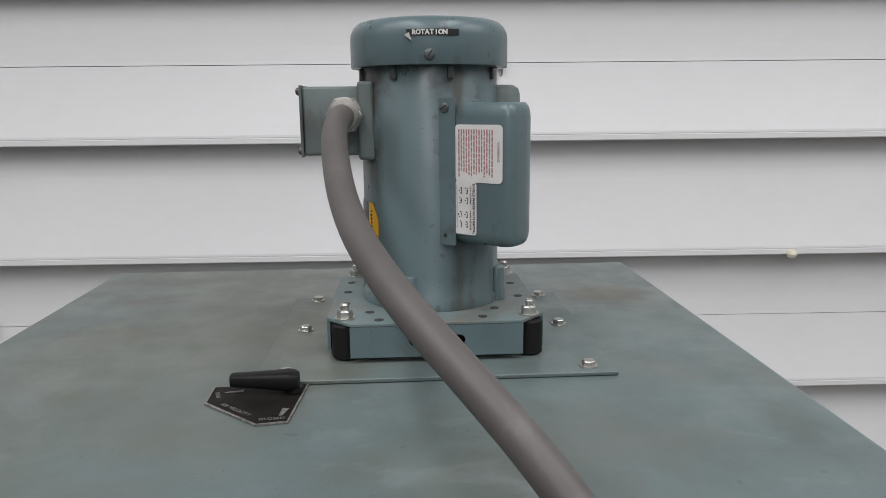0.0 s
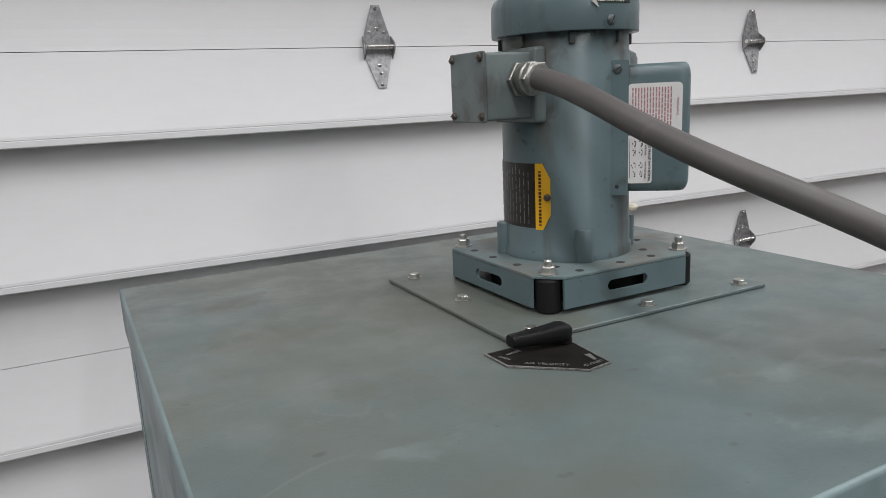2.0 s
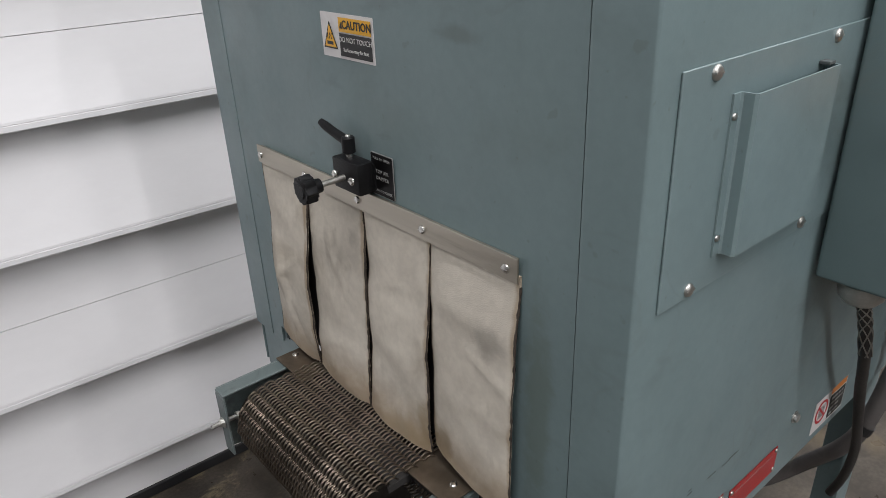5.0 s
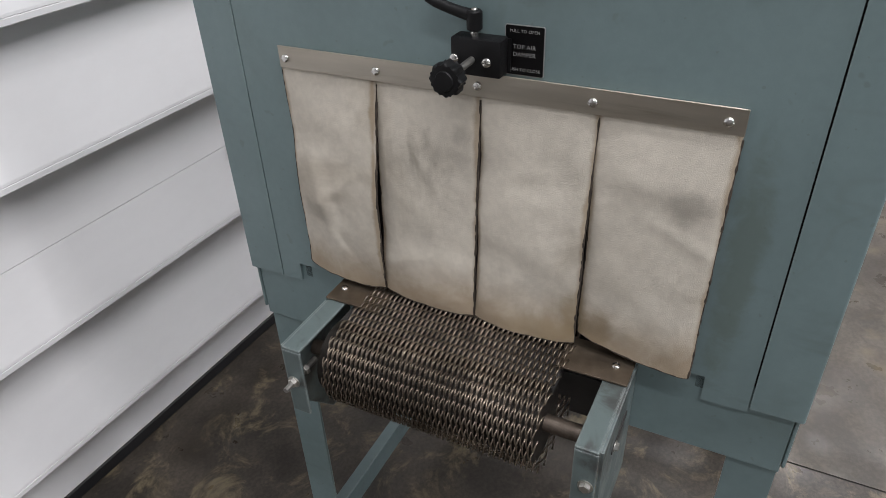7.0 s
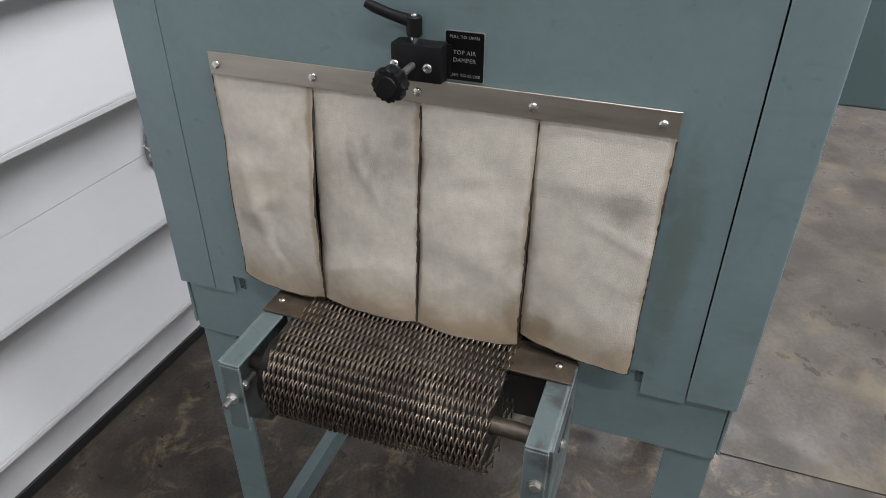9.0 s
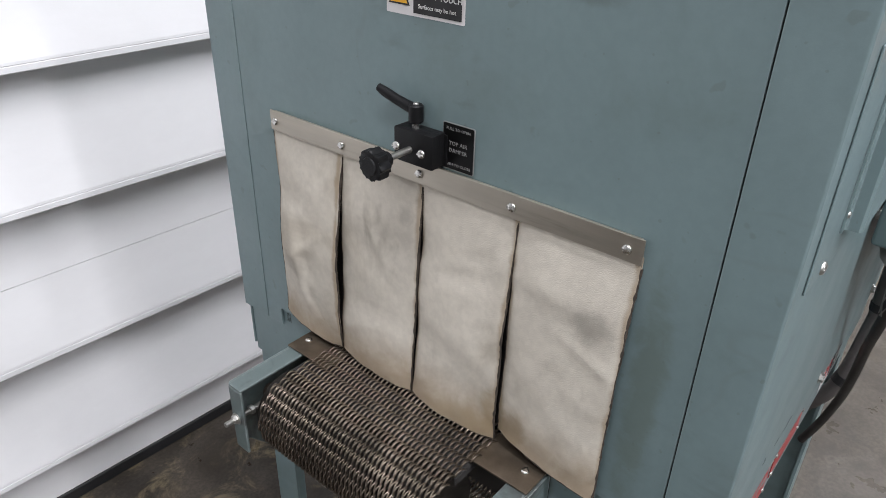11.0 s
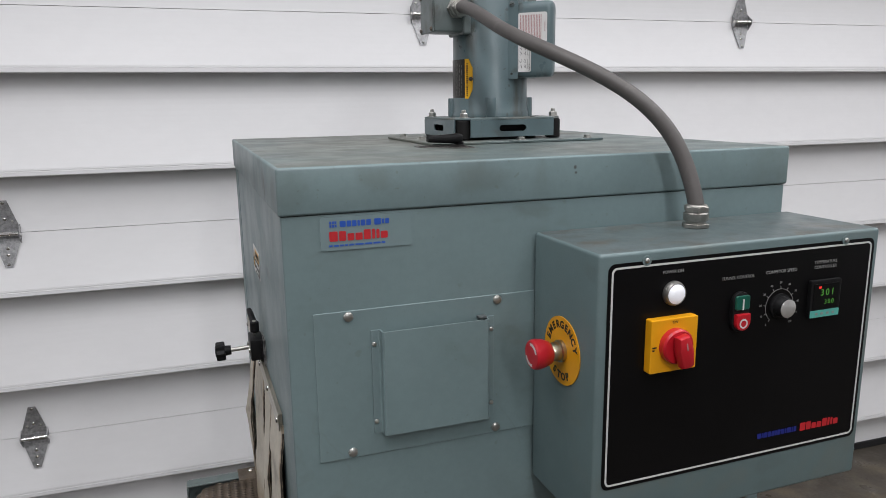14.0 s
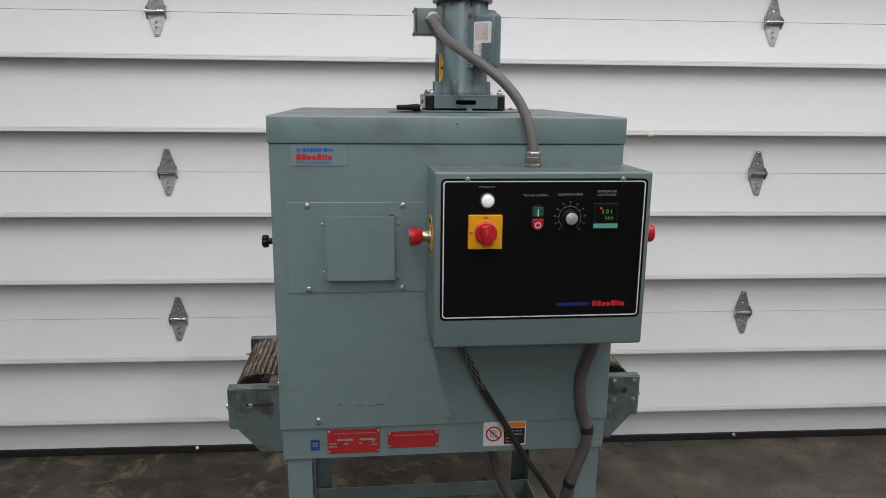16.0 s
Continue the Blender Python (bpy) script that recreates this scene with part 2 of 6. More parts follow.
TEAL = (0.175, 0.240, 0.247)
M = {
    "paint": mat("grey_green_paint", TEAL, 0.42, bump=0.06, bscale=420, var=0.06, vscale=5, stain=(0.115, 0.15, 0.14), sscale=4.5, samount=0.28, rvar=0.08, fine=0.04,
                 smear=((0.085, 0.10, 0.095), 9, 0.32, 0.56, 0.70, (1, 1, 2.2)), speck=((0.11, 0.13, 0.12), 38, 0.3), tide=((0.135, 0.165, 0.16), 4, 0.2), edge_wear_tint=((0.26, 0.315, 0.312), 0.003, 0.5),
                 # last mark: shade beside the curtain, put in as a greenish strip
                 marks=((1, 2, 0.205, 1.322, 0.034, 0.010, (0.10, 0.12, 0.115), 0.45), (1, 2, 0.112, 1.385, 0.016, 0.018, (0.12, 0.15, 0.145), 0.35), (1, 2, 0.100, 0.96, 0.022, 0.16, (0.10, 0.125, 0.10), 0.5))),
    "lid_side": mat("handled_lid_paint", TEAL, 0.42, bump=0.06, bscale=420, var=0.07, vscale=6, stain=(0.10, 0.115, 0.10), sscale=5, samount=0.25, sedge=(0.50, 0.68), rvar=0.08, fine=0.05,
                    smear=((0.085, 0.088, 0.075), 15, 0.25, 0.55, 0.68, (1, 1, 0.5)), speck=((0.10, 0.11, 0.10), 45, 0.35), edge_wear_tint=((0.30, 0.35, 0.345), 0.0045, 0.75),
                    marks=((1, 2, 0.152, 1.468, 0.022, 0.022, (0.085, 0.09, 0.08), 0.4), (1, 2, 0.136, 1.454, 0.007, 0.030, (0.050, 0.050, 0.042), 0.6), (1, 2, 0.035, 1.462, 0.030, 0.028, (0.10, 0.115, 0.108), 0.35), (0, 2, 0.010, 1.468, 0.030, 0.030, (0.10, 0.118, 0.110), 0.25), (0, 2, 0.115, 1.478, 0.030, 0.016, (0.12, 0.145, 0.138), 0.4), (0, 2, 0.255, 1.470, 0.050, 0.022, (0.11, 0.135, 0.13), 0.4),
                           (0, 2, 0.3985, 1.480, 0.0030, 0.0035, (0.05, 0.05, 0.045), 0.9), (0, 2, 0.4000, 1.4725, 0.0028, 0.0025, (0.05, 0.05, 0.045), 0.9))),
    # besides dust and stains, base colour is darkened against the overhead light
    "lid": mat("dusty_darkened_lid_paint", (0.110, 0.147, 0.148), 0.42, bump=0.12, bscale=380, var=0.12, vscale=9, stain=(0.112, 0.116, 0.096), sscale=2.6, samount=0.6, sedge=(0.42, 0.62), sdetail=3.0, srough=0.5, rvar=0.10, fine=0.04, dust=0.14,
               smear=((0.165, 0.200, 0.198), 13, 0.6, 0.54, 0.68, (1, 1.8, 1)), speck=((0.055, 0.055, 0.045), 50, 0.35), tide=((0.17, 0.195, 0.188), 5.0, 0.35),
               marks=((0, 1, 0.230, 0.400, 0.240, 0.190, (0.114, 0.120, 0.098), 0.6), (0, 1, 0.110, 0.450, 0.070, 0.045, (0.092, 0.090, 0.072), 0.5), (0, 1, 0.560, 0.160, 0.130, 0.090, (0.100, 0.108, 0.096), 0.5), (0, 1, 0.100, 0.588, 0.050, 0.028, (0.075, 0.070, 0.055), 0.5), (0, 1, 0.700, 0.571, 0.065, 0.050, (0.088, 0.076, 0.056), 0.65),
                      (0, 1, 0.104, 0.319, 0.028, 0.050, (0.165, 0.190, 0.185), 0.4), (0, 1, 0.047, 0.250, 0.025, 0.028, (0.165, 0.190, 0.185), 0.35), (0, 1, 0.730, 0.190, 0.030, 0.060, (0.058, 0.066, 0.060), 0.4),
                      (0, 1, 0.189, 0.013, 0.020, 0.018, (0.050, 0.055, 0.048), 0.6), (0, 1, 0.081, 0.196, 0.006, 0.004, (0.035, 0.035, 0.032), 0.45), (0, 1, 0.010, 0.045, 0.005, 0.005, (0.035, 0.035, 0.032), 0.85), (0, 1, 0.543, 0.107, 0.006, 0.004, (0.04, 0.04, 0.035), 0.8))),
    "paint_motor": mat("motor_blue_grey_paint", (0.108, 0.153, 0.164), 0.35, bump=0.05, bscale=300, var=0.07, vscale=14, stain=(0.085, 0.085, 0.07), sscale=16, samount=0.5, sedge=(0.60, 0.74), rvar=0.08,
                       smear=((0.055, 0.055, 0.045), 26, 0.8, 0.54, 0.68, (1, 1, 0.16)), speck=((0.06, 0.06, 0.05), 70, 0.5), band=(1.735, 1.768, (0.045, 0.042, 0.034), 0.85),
                       marks=((0, 2, 0.402, 1.742, 0.014, 0.034, (0.045, 0.038, 0.030), 0.85), (0, 2, 0.487, 1.752, 0.007, 0.034, (0.050, 0.046, 0.036), 0.75), (0, 2, 0.425, 1.700, 0.010, 0.05, (0.08, 0.10, 0.10), 0.5))),
    "box_paint": mat("grimy_terminal_box_paint", (0.140, 0.168, 0.166), 0.46, bump=0.08, bscale=300, var=0.10, vscale=18, stain=(0.075, 0.072, 0.060), sscale=26, samount=0.6, sedge=(0.52, 0.70), rvar=0.08,
                     smear=((0.055, 0.052, 0.044), 30, 0.6, 0.52, 0.68, (1, 1, 0.3)), edge_wear_tint=((0.055, 0.055, 0.050), 0.004, 0.8)),
    "slot_screw": mat("greyed_steel_screw", (0.11, 0.128, 0.128), 0.45, 0.3, var=0.2, vscale=90),
    "deck": mat("dusty_deck_paint", (0.135, 0.180, 0.185), 0.5, bump=0.08, bscale=300, var=0.08, vscale=12, stain=(0.145, 0.125, 0.100), sscale=11, samount=0.75, sedge=(0.44, 0.64), rvar=0.08, dust=0.1),
    "paint_box": mat("enclosure_grey_green_paint", (0.130, 0.182, 0.186), 0.40, bump=0.12, bscale=420, var=0.07, vscale=6, stain=(0.16, 0.17, 0.15), sscale=7, samount=0.4, rvar=0.08,
                     smear=((0.095, 0.12, 0.12), 11, 0.3, 0.56, 0.70, (1, 1, 1.6)), edge_wear_tint=((0.25, 0.30, 0.30), 0.005, 0.7)),
    "box_top": mat("stained_box_top_paint", (0.098, 0.124, 0.126), 0.42, bump=0.08, bscale=380, var=0.12, vscale=9, stain=(0.085, 0.072, 0.055), sscale=9, samount=0.75, sedge=(0.50, 0.66), sdetail=5.0, rvar=0.10, fine=0.08,
                   smear=((0.060, 0.052, 0.042), 14, 0.6, 0.52, 0.66, (1, 1.6, 1))),
    "rail": mat("rail_worn_paint", (0.118, 0.152, 0.150), 0.45, bump=0.12, bscale=300, var=0.10, vscale=14, stain=(0.045, 0.045, 0.042), sscale=14, samount=0.85, sedge=(0.46, 0.64), rvar=0.1,
                edge_wear_tint=((0.33, 0.36, 0.35), 0.003, 0.85)),
    "white": mat("white_door_paint", (0.745, 0.738, 0.742), 0.42, bump=0.05, bscale=160, var=0.02, vscale=2.0, fine=0.015, squash=(0.5, 1, 1)),
    "wall": mat("wall_paint", (0.46, 0.46, 0.46), 0.7, bump=0.1, bscale=60, var=0.03),
    "wall_white": mat("white_glare_wall_paint", (0.76, 0.76, 0.76), 0.6, bump=0.1, bscale=60, var=0.03),
    "ceiling": mat("ceiling_paint", (0.22, 0.22, 0.22), 0.8, bump=0.1, bscale=40, var=0.04),
    "floor": mat("stained_concrete", (0.060, 0.050, 0.040), 0.40, spec=0.35, bump=0.3, bscale=26, var=0.45, vscale=6.5, stain=(0.185, 0.150, 0.092), sscale=7.5, samount=0.75, sedge=(0.50, 0.64), sdetail=10.0, srough=0.72, rvar=0.14, fine=0.3,
                 smear=((0.034, 0.028, 0.022), 5, 0.7, 0.46, 0.60, (1, 1, 1))),
    # paler by its own tone and by far glare put into the colour
    "floor_pale": mat("pale_glare_concrete", (0.092, 0.079, 0.063), 0.40, spec=0.36, bump=0.25, bscale=26, var=0.35, vscale=4.5, stain=(0.050, 0.042, 0.034), sscale=6.5, samount=0.8, sedge=(0.48, 0.64), sdetail=9.0, srough=0.68, rvar=0.16, fine=0.25,
                      smear=((0.165, 0.130, 0.082), 5, 0.55, 0.50, 0.64, (1, 1, 1))),
    "joint": mat("joint_filler", (0.03, 0.028, 0.025), 0.8, bump=0.3, bscale=80),
    "seal": mat("black_rubber", (0.012, 0.012, 0.013), 0.55, bump=0.2, bscale=90, var=0.2),
    "rubber": mat("mount_rubber", (0.008, 0.0075, 0.0075), 0.65, spec=0.25, bump=0.1, bscale=150, var=0.2, vscale=20),
    "galv": mat("galvanised_steel", (0.36, 0.36, 0.365), 0.50, 0.85, bump=0.12, bscale=160, var=0.3, vscale=95, stain=(0.18, 0.18, 0.18), sscale=120, samount=0.4, sedge=(0.55, 0.64), rvar=0.14),
    "track": mat("track_steel", (0.10, 0.103, 0.107), 0.45, 0.8, bump=0.1, bscale=60, var=0.2, vscale=9),
    "stile": mat("stile_steel", (0.23, 0.235, 0.24), 0.5, 0.4, bump=0.1, bscale=60, var=0.15, vscale=9),
    "zinc": mat("zinc_bolt", (0.55, 0.54, 0.51), 0.42, 1.0, bump=0.1, bscale=300, var=0.15, vscale=60),
    "chrome": mat("chrome", (0.70, 0.69, 0.66), 0.26, 1.0, var=0.05, vscale=40),
    "brass": mat("nickel_collar", (0.44, 0.39, 0.29), 0.28, 1.0, var=0.1, vscale=60),
    "bare": mat("brushed_bare_steel", (0.50, 0.46, 0.39), 0.38, 0.9, bump=0.12, bscale=160, var=0.14, vscale=8, stain=(0.26, 0.22, 0.17), sscale=9, samount=0.6, rvar=0.08, squash=(1, 0.25, 3)),
    "hotplate": mat("heat_browned_steel", (0.17, 0.135, 0.10), 0.42, 0.75, bump=0.15, bscale=120, var=0.3, vscale=22, rvar=0.1),
    "wire": mat("belt_wire", (0.30, 0.248, 0.198), 0.32, 0.92, var=0.25, vscale=30, stain=(0.10, 0.08, 0.062), sscale=9, samount=0.75, sedge=(0.42, 0.62)),
    "dull_zinc": mat("dull_zinc", (0.36, 0.35, 0.325), 0.42, 0.9, bump=0.15, bscale=200, var=0.2, vscale=70),
    "greasy_steel": mat("greasy_steel", (0.13, 0.105, 0.085), 0.45, 0.7, bump=0.15, bscale=200, var=0.3, vscale=50),
    "gland": mat("pale_grey_casting", (0.47, 0.46, 0.43), 0.42, 0.4, bump=0.15, bscale=200, var=0.15, vscale=60),
    "roller": mat("greasy_roller", (0.028, 0.024, 0.02), 0.5, 0.6, bump=0.2, bscale=120, var=0.4, vscale=30),
    "cloth": mat("heat_cloth", (0.63, 0.582, 0.500), 0.85, bump=0.35, bscale=900, var=0.08, vscale=5, stain=(0.30, 0.25, 0.18), sscale=6, samount=0.45, sedge=(0.52, 0.74), fine=0.08, spec=0.2,
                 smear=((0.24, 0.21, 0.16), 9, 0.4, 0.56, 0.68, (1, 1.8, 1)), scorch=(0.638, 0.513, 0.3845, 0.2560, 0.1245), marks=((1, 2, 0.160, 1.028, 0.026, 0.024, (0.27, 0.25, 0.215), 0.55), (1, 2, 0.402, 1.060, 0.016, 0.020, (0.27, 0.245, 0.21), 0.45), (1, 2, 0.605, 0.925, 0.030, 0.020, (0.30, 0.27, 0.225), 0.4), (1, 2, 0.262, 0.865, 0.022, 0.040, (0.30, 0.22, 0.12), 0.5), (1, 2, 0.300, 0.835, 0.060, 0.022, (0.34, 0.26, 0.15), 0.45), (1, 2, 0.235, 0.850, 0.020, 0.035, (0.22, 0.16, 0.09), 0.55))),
    "char": mat("charred_thread", (0.055, 0.042, 0.032), 0.9, bump=0.4, bscale=700, var=0.4, vscale=120),
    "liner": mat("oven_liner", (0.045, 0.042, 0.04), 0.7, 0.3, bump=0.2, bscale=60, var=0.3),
    "plastic": mat("black_plastic", (0.0085, 0.0085, 0.009), 0.46, bump=0.15, bscale=500, var=0.15, vscale=40, spec=0.2),
    "panel": mat("black_panel_film", (0.0050, 0.0048, 0.0052), 0.30, var=0.15, vscale=8, spec=0.16),
    "ink_white": mat("white_print", (0.62, 0.62, 0.60), 0.5, var=0.05, vscale=60),
    "ink_dim": mat("worn_white_print", (0.27, 0.27, 0.262), 0.5, var=0.1, vscale=120),
    "ink_worn": mat("rubbed_print", (0.17, 0.165, 0.155), 0.55, var=0.5, vscale=260),
    "ink_black": mat("black_print", (0.012, 0.012, 0.012), 0.5, var=0.1, vscale=60),
    "ink_brown": mat("brown_print", (0.055, 0.022, 0.010), 0.5, var=0.2, vscale=90),
    "ink_red": mat("red_print", (0.50, 0.018, 0.025), 0.45, var=0.06, vscale=40),
    "ink_blue": mat("blue_print", (0.018, 0.085, 0.42), 0.45, var=0.06, vscale=40),
    "blue_label": mat("dark_blue_label", (0.015, 0.055, 0.24), 0.45, var=0.08, vscale=60),
    "ink_blue_dark": mat("dark_blue_print", (0.012, 0.02, 0.20), 0.45, var=0.1, vscale=60),
    "ink_pale_red": mat("faded_red_print", (0.40, 0.18, 0.18), 0.6, var=0.1, vscale=90),
    "acrylic": mat("clear_badge", (0.195, 0.262, 0.272), 0.18, var=0.03, vscale=20, coat=0.3),
    "sticker": mat("white_sticker", (0.70, 0.68, 0.67), 0.4, var=0.05, vscale=25, stain=(0.5, 0.47, 0.44), sscale=30, samount=0.4),
    "yellow": mat("yellow_plastic", (0.80, 0.36, 0.007), 0.35, var=0.06, vscale=25),
    "yellow_label": mat("yellow_label", (0.78, 0.41, 0.014), 0.4, var=0.06, vscale=30),
    "orange": mat("orange_label", (0.72, 0.22, 0.02), 0.4, var=0.05, vscale=30),
    "red": mat("red_plastic", (0.50, 0.012, 0.022), 0.3, var=0.06, vscale=25, coat=0.15),
    "red_plate": mat("red_foil_plate", (0.38, 0.02, 0.022), 0.35, var=0.08, vscale=30),
    "green": mat("green_button", (0.008, 0.095, 0.065), 0.3, var=0.06, vscale=40),
    "teal_strip": mat("mint_strip", (0.10, 0.42, 0.36), 0.4, var=0.05, vscale=60),
    "lens": mat("lit_white_lens", (0.75, 0.75, 0.78), 0.25, emit=(0.92, 0.95, 1.0), estrength=0.32),
    "led_green": mat("green_digits", (0.05, 0.2, 0.02), 0.5, emit=(0.22, 0.85, 0.12), estrength=0.2),
    "led_red": mat("red_led", (0.3, 0.01, 0.01), 0.5, emit=(1.0, 0.04, 0.03), estrength=0.9),
    "alu": mat("turned_aluminium", (0.72, 0.71, 0.69), 0.36, 0.75, var=0.08, vscale=120),
    "conduit": mat("grey_conduit_jacket", (0.098, 0.089, 0.085), 0.50, bump=0.07, bscale=300, var=0.10, vscale=18, stain=(0.15, 0.138, 0.130), sscale=30, samount=0.4),
    "cable": mat("black_cable_jacket", (0.018, 0.016, 0.016), 0.5, bump=0.2, bscale=200, var=0.2, vscale=40),
    "nameplate": mat("dark_nameplate", (0.035, 0.032, 0.028), 0.35, 0.4, var=0.2, vscale=70),
    "foil": mat("silver_foil", (0.42, 0.41, 0.385), 0.4, 0.9, var=0.1, vscale=80),
    "quadrant": mat("worn_dark_quadrant", (0.012, 0.010, 0.009), 0.58, 0.0, spec=0.15, bump=0.15, bscale=200, var=0.35, vscale=45),
    "wood": mat("plywood", (0.30, 0.265, 0.205), 0.65, bump=0.2, bscale=50, var=0.2, vscale=9, squash=(1, 1, 0.1)),
    "rubbed": mat("rubbed_paint", (0.085, 0.098, 0.098), 0.6, var=0.4, vscale=200),
    "wax": mat("cream_wax", (0.74, 0.70, 0.56), 0.5, bump=0.2, bscale=200, var=0.05, vscale=90),
}


# ---- mesh helpers ----
PLACE = {}


def thing(name, loc, label, category, group="", kind=""):
    e = new(name)
    e.empty_display_size = 0.05
    e.matrix_basis = Matrix.Translation(loc)
    PLACE[e] = Matrix.Translation(loc)
    return tagged(e, label, category, group, kind)


def part(name, bm, material, parent=None, label="", at=None, smooth=False, flat=0.0):
    """One mesh object, built in world metres (or in its own frame, with its pose at)."""
    if isinstance(bm, bpy.types.Mesh):
        me = bm
    else:
        bmesh.ops.recalc_face_normals(bm, faces=bm.faces)
        me = bpy.data.meshes.new(name)
        bm.to_mesh(me)
        bm.free()
        for m in (material if isinstance(material, (list, tuple)) else [material]):
            me.materials.append(M[m])
        if smooth:
            for p in me.polygons:
                p.use_smooth = not flat or p.area < flat
            me.set_sharp_from_angle(angle=radians(35))
    ob = new(name, me)
    at = at or Matrix()
    if parent:
        ob.parent = parent
        ob.matrix_parent_inverse = PLACE[parent].inverted()
    ob.matrix_basis = at
    PLACE[ob] = at
    return tagged(ob, label)


def box(x0, x1, y0, y1, z0, z1, bev=0.0, seg=2, bm=None, edges=None):
    bm = bm or bmesh.new()
    c = Matrix.Translation(((x0 + x1) / 2, (y0 + y1) / 2, (z0 + z1) / 2)) @ Matrix.Diagonal((abs(x1 - x0), abs(y1 - y0), abs(z1 - z0), 1))
    vs = bmesh.ops.create_cube(bm, size=1, matrix=c)["verts"]
    if bev:
        es = {e for v in vs for e in v.link_edges}
        if edges:
            ax = "xyz".index(edges)
            es = {e for e in es if abs((e.verts[0].co - e.verts[1].co)[ax]) > 1e-5}
        bmesh.ops.bevel(bm, geom=list(es), offset=bev, segments=seg, affect="EDGES", profile=0.5)
    return bm


def prism(pts, axis, a, b, bm=None, bev=0.0):
    """A polygon pts (in the two other axes, in order) drawn out along axis from a to b."""
    bm = bm or bmesh.new()

    def at3(p, h):
        return {"x": (h, p[0], p[1]), "y": (p[0], h, p[1]), "z": (p[0], p[1], h)}[axis]

    lo = [bm.verts.new(at3(p, a)) for p in pts]
    hi = [bm.verts.new(at3(p, b)) for p in pts]
    n = len(pts)
    caps = [bm.faces.new(lo[::-1]), bm.faces.new(hi)]
    for i in range(n):
        bm.faces.new((lo[i], lo[(i + 1) % n], hi[(i + 1) % n], hi[i]))
    if bev:
        bmesh.ops.bevel(bm, geom=[e for e in caps[0].edges] + [e for e in caps[1].edges], offset=bev, segments=2, affect="EDGES", profile=0.5)
    return bm


def rounded(x0, x1, y0, y1, r, n=5):
    pts = []
    for cx, cy, a0 in ((x1 - r, y0 + r, -90), (x1 - r, y1 - r, 0), (x0 + r, y1 - r, 90), (x0 + r, y0 + r, 180)):
        for k in range(n + 1):
            a = radians(a0 + 90 * k / n)
            pts.append((cx + r * math.cos(a), cy + r * math.sin(a)))
    return pts


def lathe(profile, seg=32, m=None, bm=None):
    """profile: (radius, height) from bottom to top, round z, then moved by m."""
    bm = bm or bmesh.new()
    m = m or Matrix()
    rings = []
    for r, h in profile:
        if r < 1e-6:
            rings.append([bm.verts.new(m @ Vector((0, 0, h)))])
        else:
            rings.append([bm.verts.new(m @ Vector((r * math.cos(2 * math.pi * k / seg), r * math.sin(2 * math.pi * k / seg), h))) for k in range(seg)])
    for a, b in zip(rings, rings[1:]):
        for k in range(seg):
            k2 = (k + 1) % seg
            if len(a) == 1 and len(b) > 1:
                bm.faces.new((a[0], b[k2], b[k]))
            elif len(b) == 1 and len(a) > 1:
                bm.faces.new((a[k], a[k2], b[0]))
            elif len(a) > 1:
                bm.faces.new((a[k], a[k2], b[k2], b[k]))
    for ring in (rings[0], rings[-1]):
        if len(ring) > 1:
            bm.faces.new(ring)
    return bm


def along(p, q):
    """A frame whose z runs from p to q."""
    p, q = Vector(p), Vector(q)
    return Matrix.Translation(p) @ (q - p).to_track_quat("Z", "Y").to_matrix().to_4x4(), (q - p).length


def rod(p, q, r, seg=16, bm=None, bev=0.0):
    m, h = along(p, q)
    prof = [(r, 0), (r, h)] if not bev else [(r - bev, 0), (r, bev), (r, h - bev), (r - bev, h)]
    return lathe(prof, seg, m, bm)


def tube(pts, r, seg=12, bm=None, radii=None):
    bm = bm or bmesh.new()
    pts = [Vector(p) for p in pts]
    up = Vector((0.13, 0.21, 0.97)).normalized()
    rings = []
    for i, p in enumerate(pts):
        d = (pts[min(i + 1, len(pts) - 1)] - pts[max(i - 1, 0)]).normalized()
        s = d.cross(up)
        if s.length < 0.05:
            s = d.cross(Vector((1, 0, 0)))
        s.normalize()
        u = s.cross(d)
        rr = radii[i] if radii else r
        rings.append([bm.verts.new(p + rr * (math.cos(2 * math.pi * k / seg) * s + math.sin(2 * math.pi * k / seg) * u)) for k in range(seg)])
    for a, b in zip(rings, rings[1:]):
        for k in range(seg):
            bm.faces.new((a[k], a[(k + 1) % seg], b[(k + 1) % seg], b[k]))
    bm.faces.new(rings[0][::-1])
    bm.faces.new(rings[-1])
    return bm


def bezier(ctrl, n=40):
    out = []
    for i in range(n + 1):
        pts = [Vector(c) for c in ctrl]
        while len(pts) > 1:
            pts = [a.lerp(b, i / n) for a, b in zip(pts, pts[1:])]
        out.append(pts[0])
    return out


def spline(pts, n=6):
    """A smooth line through all the points."""
    pts = [Vector(p) for p in pts]
    pts = [2 * pts[0] - pts[1]] + pts + [2 * pts[-1] - pts[-2]]
    out = []
    for a, b, c, d in zip(pts, pts[1:], pts[2:], pts[3:]):
        for k in range(n):
            t = k / n
            out.append(0.5 * (2 * b + (c - a) * t + (2 * a - 5 * b + 4 * c - d) * t * t + (3 * b - a - 3 * c + d) * t ** 3))
    return out + [pts[-2]]


